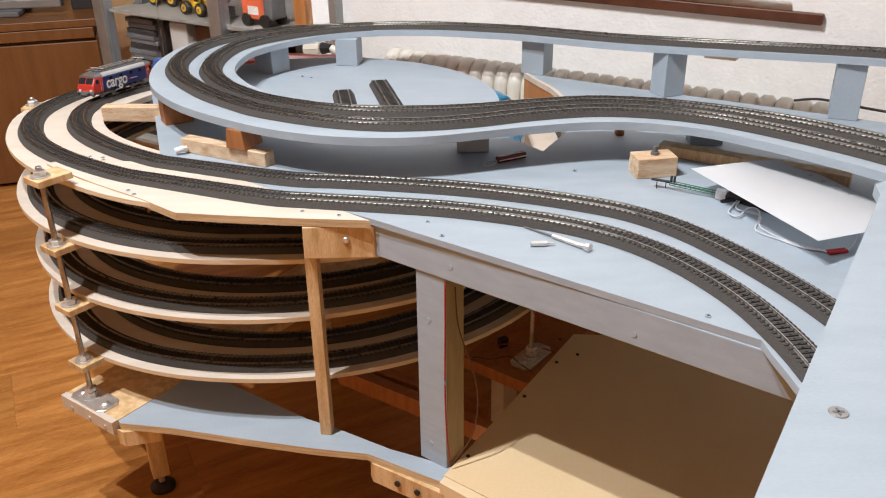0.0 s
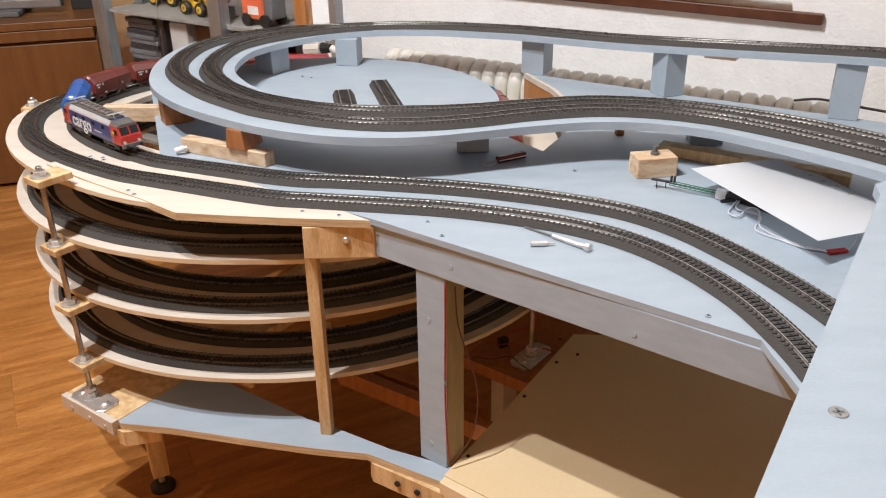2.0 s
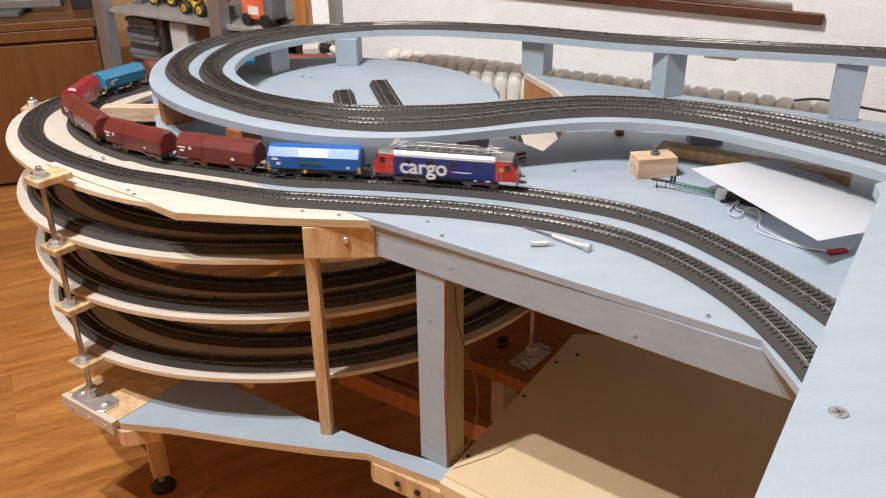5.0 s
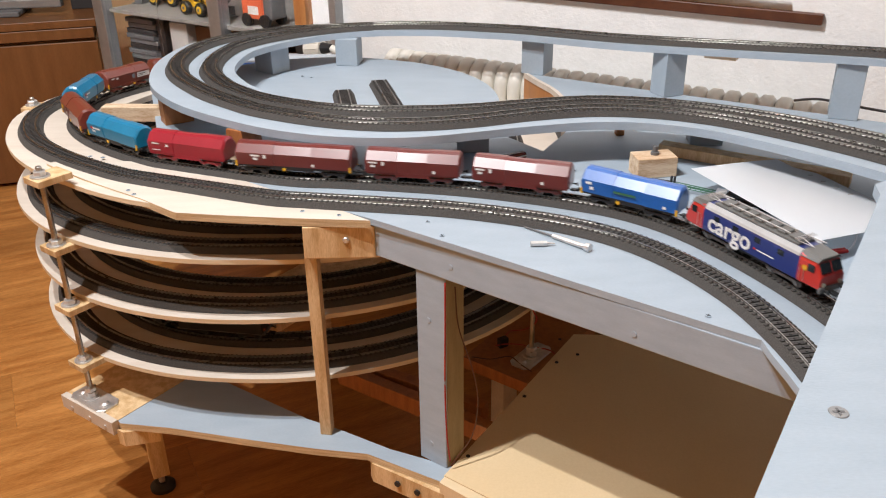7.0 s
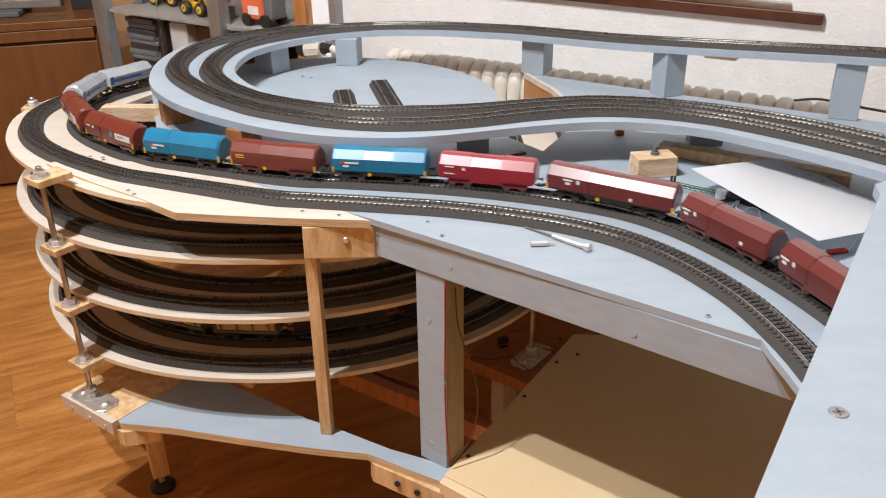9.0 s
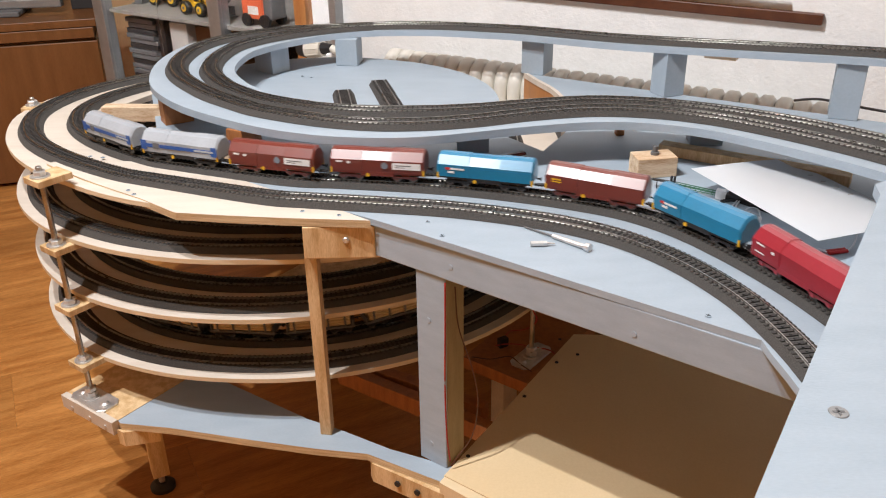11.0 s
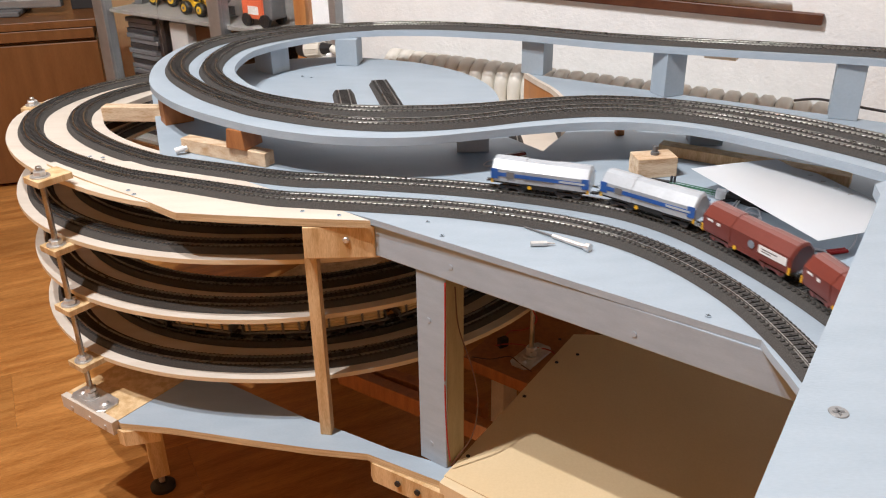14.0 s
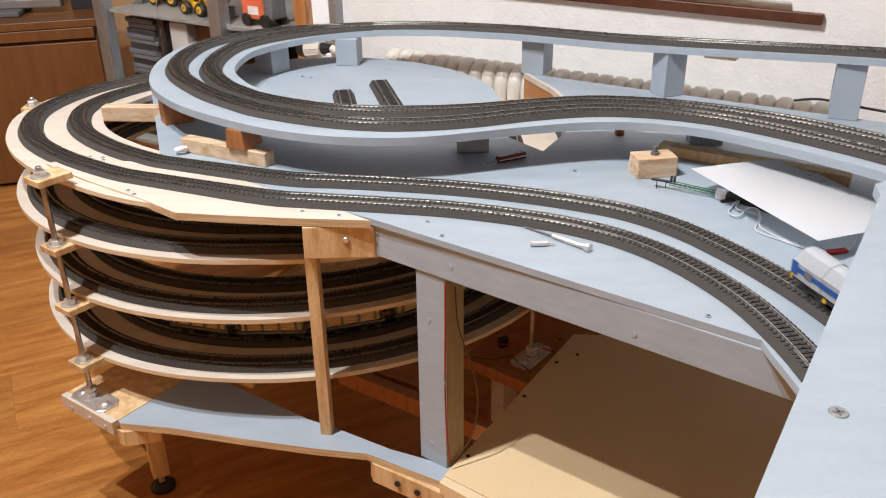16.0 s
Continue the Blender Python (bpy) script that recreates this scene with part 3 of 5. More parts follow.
part("post", box((0, 0, 0), (0.0155, 0.0155, 0.30), Matrix.Translation((0.057, -0.476, PLAT + 0.1502)) @ Matrix.Rotation(radians(-8), 4, "Z"), 0.0006), PINE, thin)
cb = thing("corner_block", "rough-sawn pine block screwed under the deck corner", "block")
part("block", box((0, 0, 0), (0.086, 0.02, 0.042), Matrix.Translation((0.0945, -0.488, -0.0315)) @ Matrix.Rotation(radians(1), 4, "Z"), 0.0012), PINE, cb)
bm = bmesh.new()
rod(bm, (0.103, -0.4985, -0.028), (0.103, -0.5005, -0.028), 0.0042, 14, 0.003)
part("screw_head", bm, STEEL, cb)

panel = thing("hardboard_sheet", "cream hardboard panel with screws, added strip for its lit front", "panel")
pd = Vector((0.794, -0.608, 0)).normalized()
pts = [Vector((0.216, -0.570, 0)), Vector((0.428, -0.244, 0))]
part("board", prism([(0.2165, -0.5745), (0.428, -0.2445), (1.30, -0.30), (1.30, -1.40), (pts[0].x + pd.x * 1.0, pts[0].y + pd.y * 1.0)], PLAT + 0.0005, PLAT + 0.006), MDF, panel)
for x, y in ((0.248, -0.5387), (0.3333, -0.4101), (0.4254, -0.3038), (0.3903, -0.3247), (0.4034, -0.2599)):
    part("screw_head", rod(bmesh.new(), (x, y, PLAT + 0.0062), (x, y, PLAT + 0.007), 0.0028, 10), BLACK, panel)
# no separate board: added strip stands for the panel's lamp-lit front
part("front_board", prism([(0.2105, -0.5865), (0.217, -0.5755), (0.2165 + pd.x, -0.5755 + pd.y), (0.2105 + pd.x, -0.62 + pd.y)], PLAT - 0.03, PLAT + 0.005), LIT_EDGE, panel)

# ---- raised loop ----
loop = thing("raised_loop", "grey-blue painted raised board carrying two looping tracks", "track board")
_split = next(i for i, p in enumerate(RUN_EDGE) if p.x > 0.10 and p.y > 0.2)
bm = sweep(RUN_EDGE[:_split + 1], [(-0.040, -0.011), (-0.040, 0.0), (0.034, 0.0), (0.034, -0.011)], [1, 0, 1, 0])
bm.verts.ensure_lookup_table()
for i, n in enumerate(normals(RUN_EDGE[:_split + 1])):
    slim = 0.0098 * max(0.0, 1 - (_split - i) / 22)
    for k in (2, 3):
        bm.verts[i * 4 + k].co -= n * slim
part("board", bm, [BLUE, BLUE_EDGE], loop)
part("back_board", sweep(RUN_EDGE[_split:], [(-0.036, -0.0110), (-0.036, -0.0002), (0.024, -0.0002), (0.024, -0.0110)], [1, 0, 1, 0]), [BLUE, BLUE_EDGE], loop)
bm = sweep(RUN_IN, [(-0.034, -0.0112), (-0.034, -0.0006), (0.038, -0.0006), (0.038, -0.0112)], [1, 0, 1, 0])
bm.verts.ensure_lookup_table()
for i, (p, n) in enumerate(zip(RUN_IN, normals(RUN_IN))):
    slim = 0.022 * max(0.0, 1 - (len(RUN_IN) - 1 - i) / 22)
    for k in (2, 3):
        bm.verts[i * 4 + k].co -= n * slim
part("inner_board", bm, [BLUE, BLUE_EDGE], loop)


def loop_at(x, y):
    return min(LOOP, key=lambda p: (p.x - x) ** 2 + (p.y - y) ** 2)


def pillar(x, y, size, turn, mat, base=0.0, label="grey-blue painted square wooden pillar under the raised track", taper=1.0):
    top = loop_at(x, y).z - 0.0112
    t = thing("pillar", label, "pillar", "loop pillars", pose(x, y, base, rz=turn))
    bm = box((0, 0, (top - base) / 2), (size[0], size[1], top - base - 0.0004), None, 0.001)
    for v in bm.verts:
        if v.co.z < (top - base) / 2:
            v.co.x *= taper
    part("post", bm, mat, t)


pillar(0.398, 0.158, (0.044, 0.044), -30, BLUE)
pillar(0.603, 0.004, (0.040, 0.040), 22, BLUE)
pillar(0.846, -0.130, (0.042, 0.046), -22, BLUE)
pillar(-0.100, 0.190, (0.048, 0.044), -38, BLUE)
pillar(0.041, 0.239, (0.042, 0.044), -9, BLUE)
pillar(0.263, -0.262, (0.045, 0.03), 0, BLUE)
pillar(0.598, -0.243, (0.046, 0.034), -5, BLUE)
pillar(0.4825, -0.207, (0.012, 0.012), 5, REDWOOD, label="small brown wooden prop under the raised track")
pillar(-0.054, -0.292, (0.026, 0.040), -27, REDWOOD, base=0.0205, taper=1.25, label="reddish wooden pillar standing on a pine bar")
pillar(-0.198, -0.115, (0.030, 0.045), -60, REDWOOD, label="reddish wooden pillar at the deck edge")
bar = thing("pine_bar", "short square pine bar lying on the deck", "wooden bar")
bd = Vector((0.129, -0.068, 0)).normalized()
part("bar", box((0, 0, 0), (0.150, 0.020, 0.020), Matrix.Translation((-0.082, -0.2835, 0.0102)) @ Matrix.Rotation(math.atan2(bd.y, bd.x), 4, "Z"), 0.001), WHITEPINE, bar)
beam = thing("pine_bar", "long square pine bar bridging the helix opening", "wooden bar")
part("bar", box((0, 0, 0), (0.135, 0.022, 0.024), Matrix.Translation((-0.262, -0.075, 0.002)) @ Matrix.Rotation(radians(-4), 4, "Z"), 0.001), WHITEPINE, beam)
strip = thing("pale_strip", "pale plywood strip crossing the helix opening", "wooden strip")
a, b = Vector((-0.335, -0.052, -0.004)), Vector((-0.285, 0.048, -0.004))
part("strip", box((0, 0, 0), ((b - a).length, 0.012, 0.010), Matrix.Translation((a + b) / 2) @ Matrix.Rotation(math.atan2((b - a).y, (b - a).x), 4, "Z"), 0.0006), PALE, strip)
clip = thing("cable_clip", "small white plastic cable clip with a screw", "clip")
bm = bmesh.new()
rod(bm, (-0.158, -0.272, 0.006), (-0.146, -0.268, 0.009), 0.0045, 12)
part("clip", bm, WHITE, clip)
bm = bmesh.new()
rod(bm, (-0.146, -0.268, 0.009), (-0.142, -0.267, 0.010), 0.003, 10)
part("screw", bm, STEEL, clip)

# tracks
track(OUTER, "dark grey roadbed track with nickel rails and centre studs", "tracks")
track(INNER, "dark grey roadbed track with nickel rails and centre studs", "tracks")
track(RUN_OUT, "dark grey roadbed track on the raised loop", "tracks")
track(RUN_IN, "dark grey roadbed track on the raised loop", "tracks")
for a, b in (((0.074, -0.12, 0), (0.050, 0.0225, 0)), ((0.158, -0.14, 0), (0.1085, 0.082, 0))):
    a, b = Vector(a), Vector(b)
    track([a.lerp(b, k / 12) for k in range(13)], "short grey siding track end on the deck", "tracks")

# ---- rolling stock ----


def along(path, length):
    """A function from the way travelled to place and heading."""
    acc = [0.0]
    for a, b in zip(path, path[1:]):
        acc.append(acc[-1] + (b - a).length)
    acc = np.array(acc) - length
    xyz = np.array([tuple(p) for p in path])
    return lambda s: Vector([float(np.interp(s, acc, xyz[:, k])) for k in range(3)])


def car_pose(way, s, half):
    a, b = way(s - half), way(s + half)
    x = (b - a).normalized()
    y = Vector((0, 0, 1)).cross(x).normalized()
    z = x.cross(y)
    m = Matrix((x, y, z)).transposed().to_4x4()
    return Matrix.Translation((a + b) / 2 + Vector((0, 0, RAIL_TOP))) @ m


def hull(sections):
    """A closed skin through cross-sections of equal count: (x, [(y, z), ...])."""
    bm = bmesh.new()
    rings = [[bm.verts.new((x, y, z)) for y, z in prof] for x, prof in sections]
    k = len(rings[0])
    for a, b in zip(rings, rings[1:]):
        for i in range(k):
            bm.faces.new((a[i], a[(i + 1) % k], b[(i + 1) % k], b[i]))
    bm.faces.new(rings[0]), bm.faces.new(rings[-1])
    return bm


def bogie(car, x, wheelbase=0.0205, tint=BLACK):
    bm = bmesh.new()
    for side in (-1, 1):
        block(bm, (x, side * 0.0108, 0.0065), (wheelbase + 0.012, 0.0016, 0.0035), bevel=0.0004)
        for w in (-1, 1):
            block(bm, (x + w * wheelbase / 2, side * 0.0118, 0.0062), (0.005, 0.0014, 0.0045))
    block(bm, (x, 0, 0.0085), (0.010, 0.020, 0.0025))
    b = part("bogie", bm, tint, car)
    for w in (-1, 1):
        bm = bmesh.new()
        xx = x + w * wheelbase / 2
        for side in (-1, 1):
            rod(bm, (xx, side * 0.0070, 0.0055), (xx, side * 0.0093, 0.0055), 0.0055, 18)
        rod(bm, (xx, -0.0085, 0.0055), (xx, 0.0085, 0.0055), 0.0012, 8)
        part("wheelset", bm, GREY, b)
    return b


def buffers(car, half, z=0.0122):
    for e in (-1, 1):
        for s in (-1, 1):
            bm = bmesh.new()
            rod(bm, (e * half, s * 0.010, z), (e * (half + 0.0055), s * 0.010, z), 0.0011, 8)
            rod(bm, (e * (half + 0.0050), s * 0.010, z), (e * (half + 0.0060), s * 0.010, z), 0.0026, 12)
            part("buffer", bm, BLACK, car)
        part("coupling", box((e * (half + 0.0045), 0, 0.0085), (0.010, 0.006, 0.002), None, 0.0004), BLACK, car)


def hood_profile(g, low=0.0140):
    """A hood's eight-sided cross-section, grown by g."""
    return [(-0.0148 - g, low), (-0.0158 - g, 0.0300), (-0.0075 - g, 0.0390 + g), (-0.0030, 0.0408 + g), (0.0030, 0.0408 + g), (0.0075 + g, 0.0390 + g), (0.0158 + g, 0.0300), (0.0148 + g, low)]


def hood_wagon(paint, length, label, marks, frame_mat, yellow, name="hood_wagon"):
    car = thing(name, label, "freight wagon", "train wagons")
    h = length / 2
    third = length / 3
    for i, (x0, x1, g) in enumerate(((-h, -h + third, 0.0008), (-h + third, h - third, 0.0002), (h - third, h, 0.0010))):
        prof, slim = hood_profile(g), [(y * 0.90, z if z < 0.03 else z - 0.003) for y, z in hood_profile(g)]
        secs = [(x0, prof), (x1, prof)]
        if i == 0:
            secs = [(x0, slim), (x0 + 0.0022, prof), (x1 + 0.001, prof)]
        if i == 2:
            secs = [(x0 - 0.001, prof), (x1 - 0.0022, prof), (x1, slim)]
        part("hood", hull(secs), paint, car)
    bm = bmesh.new()
    for side in (-1, 1):
        block(bm, (0, side * 0.0143, 0.0128), (length - 0.004, 0.0016, 0.0022))
        block(bm, (0, side * 0.0142, 0.0102), (length * 0.36, 0.0012, 0.0034), bevel=0.0003)
    block(bm, (0, 0, 0.0126), (length - 0.004, 0.028, 0.0018))
    part("underframe", bm, frame_mat, car)
    for e in (-1, 1):
        bogie(car, e * (h - 0.026), tint=frame_mat)
    buffers(car, h)
    if yellow:
        for s in (-1, 1):
            for e in (-1, 1):
                part("shunter_step", box((e * (h - 0.0015), s * 0.0154, 0.0150), (0.0024, 0.0014, 0.0075)), YELLOW, car, "yellow shunter step")
            part("brake_wheel", rod(bmesh.new(), (-0.012, s * 0.0146, 0.0100), (-0.012, s * 0.0156, 0.0100), 0.0024, 12), YELLOW, car, "yellow brake wheel")
    for s in (-1, 1):
        for i, (x, z, w, hh, mat) in enumerate(marks):
            # slanting side: y follows the hood
            y = s * (0.0148 + (z - 0.014) / 0.016 * 0.001 + 0.0012 + 0.00008 * i)
            if mat is EMBLEM:
                part("emblem", rod(bmesh.new(), (x * -s, y - s * 0.0002, z), (x * -s, y + s * 0.0002, z), w / 2, 16), mat, car, "round grey emblem")
            else:
                part("print", box((x * -s, y, z), (w, 0.0003, hh)), mat, car)
    return car


def paint(name, c, rough=0.35):
    return material(name, [v * 0.82 for v in c], c, 25, rough, 0.06, 300, rough_vary=0.06, coat=0.7)


BROWNRED = paint("oxide_red_paint", (0.17, 0.026, 0.022))
BROWN2 = paint("brown_red_paint", (0.20, 0.035, 0.022))
CRIMSON = paint("crimson_paint", (0.36, 0.014, 0.030))
BLUEWAG = paint("bright_blue_paint", (0.012, 0.13, 0.50))
CYAN = paint("cyan_blue_paint", (0.006, 0.22, 0.42))
SILVER = paint("silver_paint", (0.46, 0.50, 0.55), 0.3)
BANDBLUE = paint("deep_blue_band", (0.015, 0.10, 0.40))
LOCOBLUE = paint("loco_blue_paint", (0.012, 0.030, 0.20))
LOCORED = paint("loco_red_paint", (0.60, 0.035, 0.025))
ROOF = paint("loco_roof_grey", (0.13, 0.13, 0.125), 0.5)
SILVERROOF = paint("silver_roof_band", (0.55, 0.56, 0.57), 0.35)

small = [(-0.050, 0.0270, 0.012, 0.0022, WHITE), (-0.050, 0.0225, 0.006, 0.0030, WHITE), (-0.037, 0.0262, 0.004, 0.0045, WHITE), (0.028, 0.0180, 0.004, 0.0036, WHITE)]
logo = [(-0.046, 0.0250, 0.006, 0.0030, RED), (-0.034, 0.0250, 0.018, 0.0022, WHITE), (-0.042, 0.0205, 0.008, 0.0026, WHITE)]
board_marks = [(-0.048, 0.0270, 0.008, 0.0022, WHITE), (-0.036, 0.0262, 0.005, 0.0030, WHITE), (0.010, 0.0235, 0.0085, 0.0085, EMBLEM), (0.038, 0.0235, 0.036, 0.0085, WHITE), (0.034, 0.0245, 0.020, 0.0012, GREY), (0.030, 0.0220, 0.012, 0.0010, GREY)]
silver_marks = [(0.0, 0.0235, 0.116, 0.0048, BANDBLUE), (-0.056, 0.0240, 0.009, 0.0130, BANDBLUE), (0.056, 0.0240, 0.009, 0.0130, BANDBLUE), (-0.036, 0.0236, 0.010, 0.0075, GREY), (0.040, 0.0236, 0.030, 0.0026, SILVER)]
red_marks = [(-0.046, 0.0275, 0.011, 0.0016, WHITE), (-0.028, 0.0255, 0.004, 0.0030, WHITE), (-0.046, 0.0185, 0.013, 0.0012, WHITE)]
brown_marks = [(-0.046, 0.0255, 0.012, 0.0018, YELLOW), (-0.046, 0.0225, 0.012, 0.0014, YELLOW)]
blue_marks = [(-0.050, 0.0265, 0.008, 0.0030, WHITE), (-0.046, 0.0205, 0.005, 0.0035, WHITE), (-0.004, 0.0225, 0.028, 0.0028, GREEN), (0.045, 0.018, 0.004, 0.003, WHITE)]

LEN = 0.1215
ORDER = [
    (BLUEWAG, LEN, "bright blue telescopic-hood freight wagon", blue_marks, BLACK, True),
    (BROWNRED, LEN, "oxide-red telescopic-hood freight wagon", small, BROWNRED, False),
    (BROWNRED, LEN, "oxide-red telescopic-hood freight wagon", small, BROWNRED, False),
    (BROWNRED, 0.157, "long oxide-red sliding-wall freight wagon", small, BLACK, True),
    (CRIMSON, LEN, "crimson telescopic-hood freight wagon", red_marks, CRIMSON, False),
    (CYAN, LEN, "cyan-blue telescopic-hood freight wagon", logo, BLACK, True),
    (BROWN2, LEN, "brown-red telescopic-hood freight wagon", brown_marks, BROWN2, True),
    (CYAN, LEN, "cyan-blue telescopic-hood freight wagon", logo, BLACK, True),
    (BROWN2, LEN, "brown-red hood wagon with a white sign", board_marks, BROWN2, True),
    (BROWN2, LEN, "brown-red hood wagon with a white sign", board_marks, BROWN2, True),
    (SILVER, LEN, "silver hood wagon with a deep blue band", silver_marks, BLACK, True),
    (SILVER, LEN, "silver hood wagon with a deep blue band", silver_marks, BLACK, True),
]
GAP = 0.0172


def lettering(text, size, mat, parent, m):
    cu = bpy.data.curves.new("lettering", "FONT")
    cu.body, cu.size, cu.extrude, cu.align_x, cu.align_y = text, size, 0.0001, "CENTER", "CENTER"
    cu.offset = size * 0.02
    tmp = bpy.data.objects.new("lettering", cu)
    scene.collection.objects.link(tmp)
    bpy.context.view_layer.update()
    me = bpy.data.meshes.new_from_object(tmp.evaluated_get(bpy.context.evaluated_depsgraph_get()))
    bpy.data.objects.remove(tmp)
    me.materials.clear()
    me.materials.append(mat)
    ob = new("lettering", me)
    ob.parent = parent
    ob.matrix_basis = m
    return ob


def loco_profile(w=1.0, top=0.0):
    return [(-0.0165 * w, 0.0130), (-0.0168 * w, 0.0180), (-0.0168 * w, 0.0350), (-0.0155 * w, 0.0395 - top), (-0.0125 * w, 0.0430 - top), (0.0125 * w, 0.0430 - top), (0.0155 * w, 0.0395 - top), (0.0168 * w, 0.0350), (0.0168 * w, 0.0180), (0.0165 * w, 0.0130)]


def locomotive():
    car = thing("electric_locomotive", "blue electric locomotive with red cabs and white lettering", "locomotive")
    h = 0.0905
    bm = bmesh.new()
    part("body", hull([(-h + 0.026, loco_profile()), (h - 0.026, loco_profile())]), LOCOBLUE, car)
    for e in (-1, 1):
        low = [(y, z) for y, z in loco_profile()]
        nose = [(y * 0.97, min(z, 0.0400)) for y, z in loco_profile(0.98, 0.002)]
        tip = [(y * 0.93, 0.0130 + (z - 0.0130) * 0.43) for y, z in loco_profile()]
        cab = part("cab", hull([(e * (h - 0.026), low), (e * (h - 0.0075), nose), (e * h, tip)]), LOCORED, car, "red driver's cab")
        for s in (-1, 1):
            part("windscreen", box((0, s * 0.0071, 0), (0.0012, 0.0125, 0.0108), Matrix.Translation((e * (h - 0.0035), 0, 0.0326)) @ Matrix.Rotation(e * radians(-29), 4, "Y"), 0.0003), WINDOW, cab)
            part("side_window", box((e * (h - 0.0115), s * 0.0166, 0.0310), (0.0075, 0.0008, 0.0070), None, 0.0002), WINDOW, cab)
            bm = bmesh.new()
            rod(bm, (e * (h - 0.001), s * 0.0105, 0.0170), (e * (h + 0.0012), s * 0.0105, 0.0170), 0.0022, 12)
            part("headlight", bm, HEADLIGHT, cab)
            bm = bmesh.new()
            for dx in (0.0185, 0.0235):
                rod(bm, (e * (h - dx), s * 0.0174, 0.0150), (e * (h - dx), s * 0.0174, 0.0300), 0.0003, 6)
            part("handrail", bm, STEEL, cab)
            bm = bmesh.new()
            rod(bm, (e * (h - 0.0030), s * 0.0060, 0.0285), (e * (h - 0.0018), s * 0.0030, 0.0360), 0.0003, 6)
            part("wiper", bm, BLACK, cab)
        part("bumper_beam", box((e * (h + 0.0005), 0, 0.0122), (0.003, 0.032, 0.006), None, 0.0005), GREY, cab)
        part("cab_roof", hull([(e * (h - 0.027), [(-0.0164, 0.0383), (-0.0122, 0.0438), (0.0122, 0.0438), (0.0164, 0.0383)]), (e * (h - 0.0060), [(-0.0158, 0.0383), (-0.0110, 0.0416), (0.0110, 0.0416), (0.0158, 0.0383)])]), ROOF, car)
    for s in (-1, 1):
        part("roof_band", hull([(-h + 0.027, [(s * 0.01680, 0.0370), (s * 0.0158, 0.0398), (s * 0.0126, 0.0435), (s * 0.0110, 0.0430), (s * 0.0150, 0.0380)]), (h - 0.027, [(s * 0.01680, 0.0370), (s * 0.0158, 0.0398), (s * 0.0126, 0.0435), (s * 0.0110, 0.0430), (s * 0.0150, 0.0380)])]), SILVERROOF, car)
        for x in (-0.045, -0.018, 0.012, 0.042):
            part("side_window", box((x, s * 0.0169, 0.0312), (0.0080, 0.0006, 0.0055), None, 0.0002), WINDOW, car)
        turn = Matrix.Rotation(radians(90), 4, "X") if s < 0 else Matrix.Rotation(radians(180), 4, "Z") @ Matrix.Rotation(radians(90), 4, "X")
        lettering("cargo", 0.0272, WHITE, car, Matrix.Translation((s * 0.026, s * 0.0173, 0.0242)) @ turn)
        part("print", box((-s * 0.024, s * 0.0170, 0.0212), (0.022, 0.0003, 0.0012)), WHITE, car)
        part("print", box((-s * 0.010, s * 0.0170, 0.0214), (0.003, 0.0003, 0.0018)), RED, car)
        bm = bmesh.new()
        rod(bm, (-s * 0.072, s * 0.0166, 0.0285), (-s * 0.072, s * 0.0172, 0.0285), 0.0028, 14)
        part("crest", bm, YELLOW, car)
    bm = bmesh.new()
    block(bm, (0, 0, 0.0440), (0.112, 0.022, 0.0022), bevel=0.0004)
    for k in range(7):
        block(bm, (-0.045 + k * 0.015, 0, 0.0460), (0.010, 0.015, 0.0024), bevel=0.0004)
    part("roof_gear", bm, ROOF, car)
    bm = bmesh.new()
    for s in (-1, 1):
        rod(bm, (-0.040, s * 0.0055, 0.0488), (0.040, s * 0.0055, 0.0488), 0.0006, 6)
        for k in range(6):
            rod(bm, (-0.038 + k * 0.015, s * 0.0055, 0.0470), (-0.038 + k * 0.015, s * 0.0055, 0.0490), 0.0008, 6)
    part("roof_line", bm, STEEL, car)
    for e in (-1, 1):
        bm = bmesh.new()
        x = e * 0.060
        for s in (-1, 1):
            rod(bm, (x - 0.011, s * 0.007, 0.0455), (x + 0.011, s * 0.0085, 0.0478), 0.0005, 6)
            rod(bm, (x + 0.011, s * 0.0085, 0.0478), (x - 0.008, s * 0.004, 0.0492), 0.0005, 6)
        for dx in (-0.008, -0.005):
            rod(bm, (x + dx, -0.0125, 0.0494), (x + dx, 0.0125, 0.0494), 0.0007, 6)
        part("pantograph", bm, STEEL, car)
        bogie(car, e * 0.045, 0.032, GREY)
    part("underframe", box((0, 0, 0.0105), (0.050, 0.024, 0.006), None, 0.001), BLACK, car)
    buffers(car, h + 0.001)
    return car


def flat_loco():
    car = thing("dark_locomotive", "dark locomotive running deep in the helix", "locomotive", "helix train")
    part("body", hull([(-0.066, loco_profile(0.95, 0.004)), (0.066, loco_profile(0.95, 0.004))]), BLACK, car)
    part("running_board", box((0, 0, 0.0125), (0.138, 0.030, 0.002)), GREY, car)
    for e in (-1, 1):
        bogie(car, e * 0.042, 0.024)
        for s in (-1, 1):
            bm = bmesh.new()
            rod(bm, (e * 0.066, s * 0.009, 0.0175), (e * 0.0675, s * 0.009, 0.0175), 0.0018, 10)
            part("headlight", bm, ORANGE, car)
    buffers(car, 0.069)
    return car


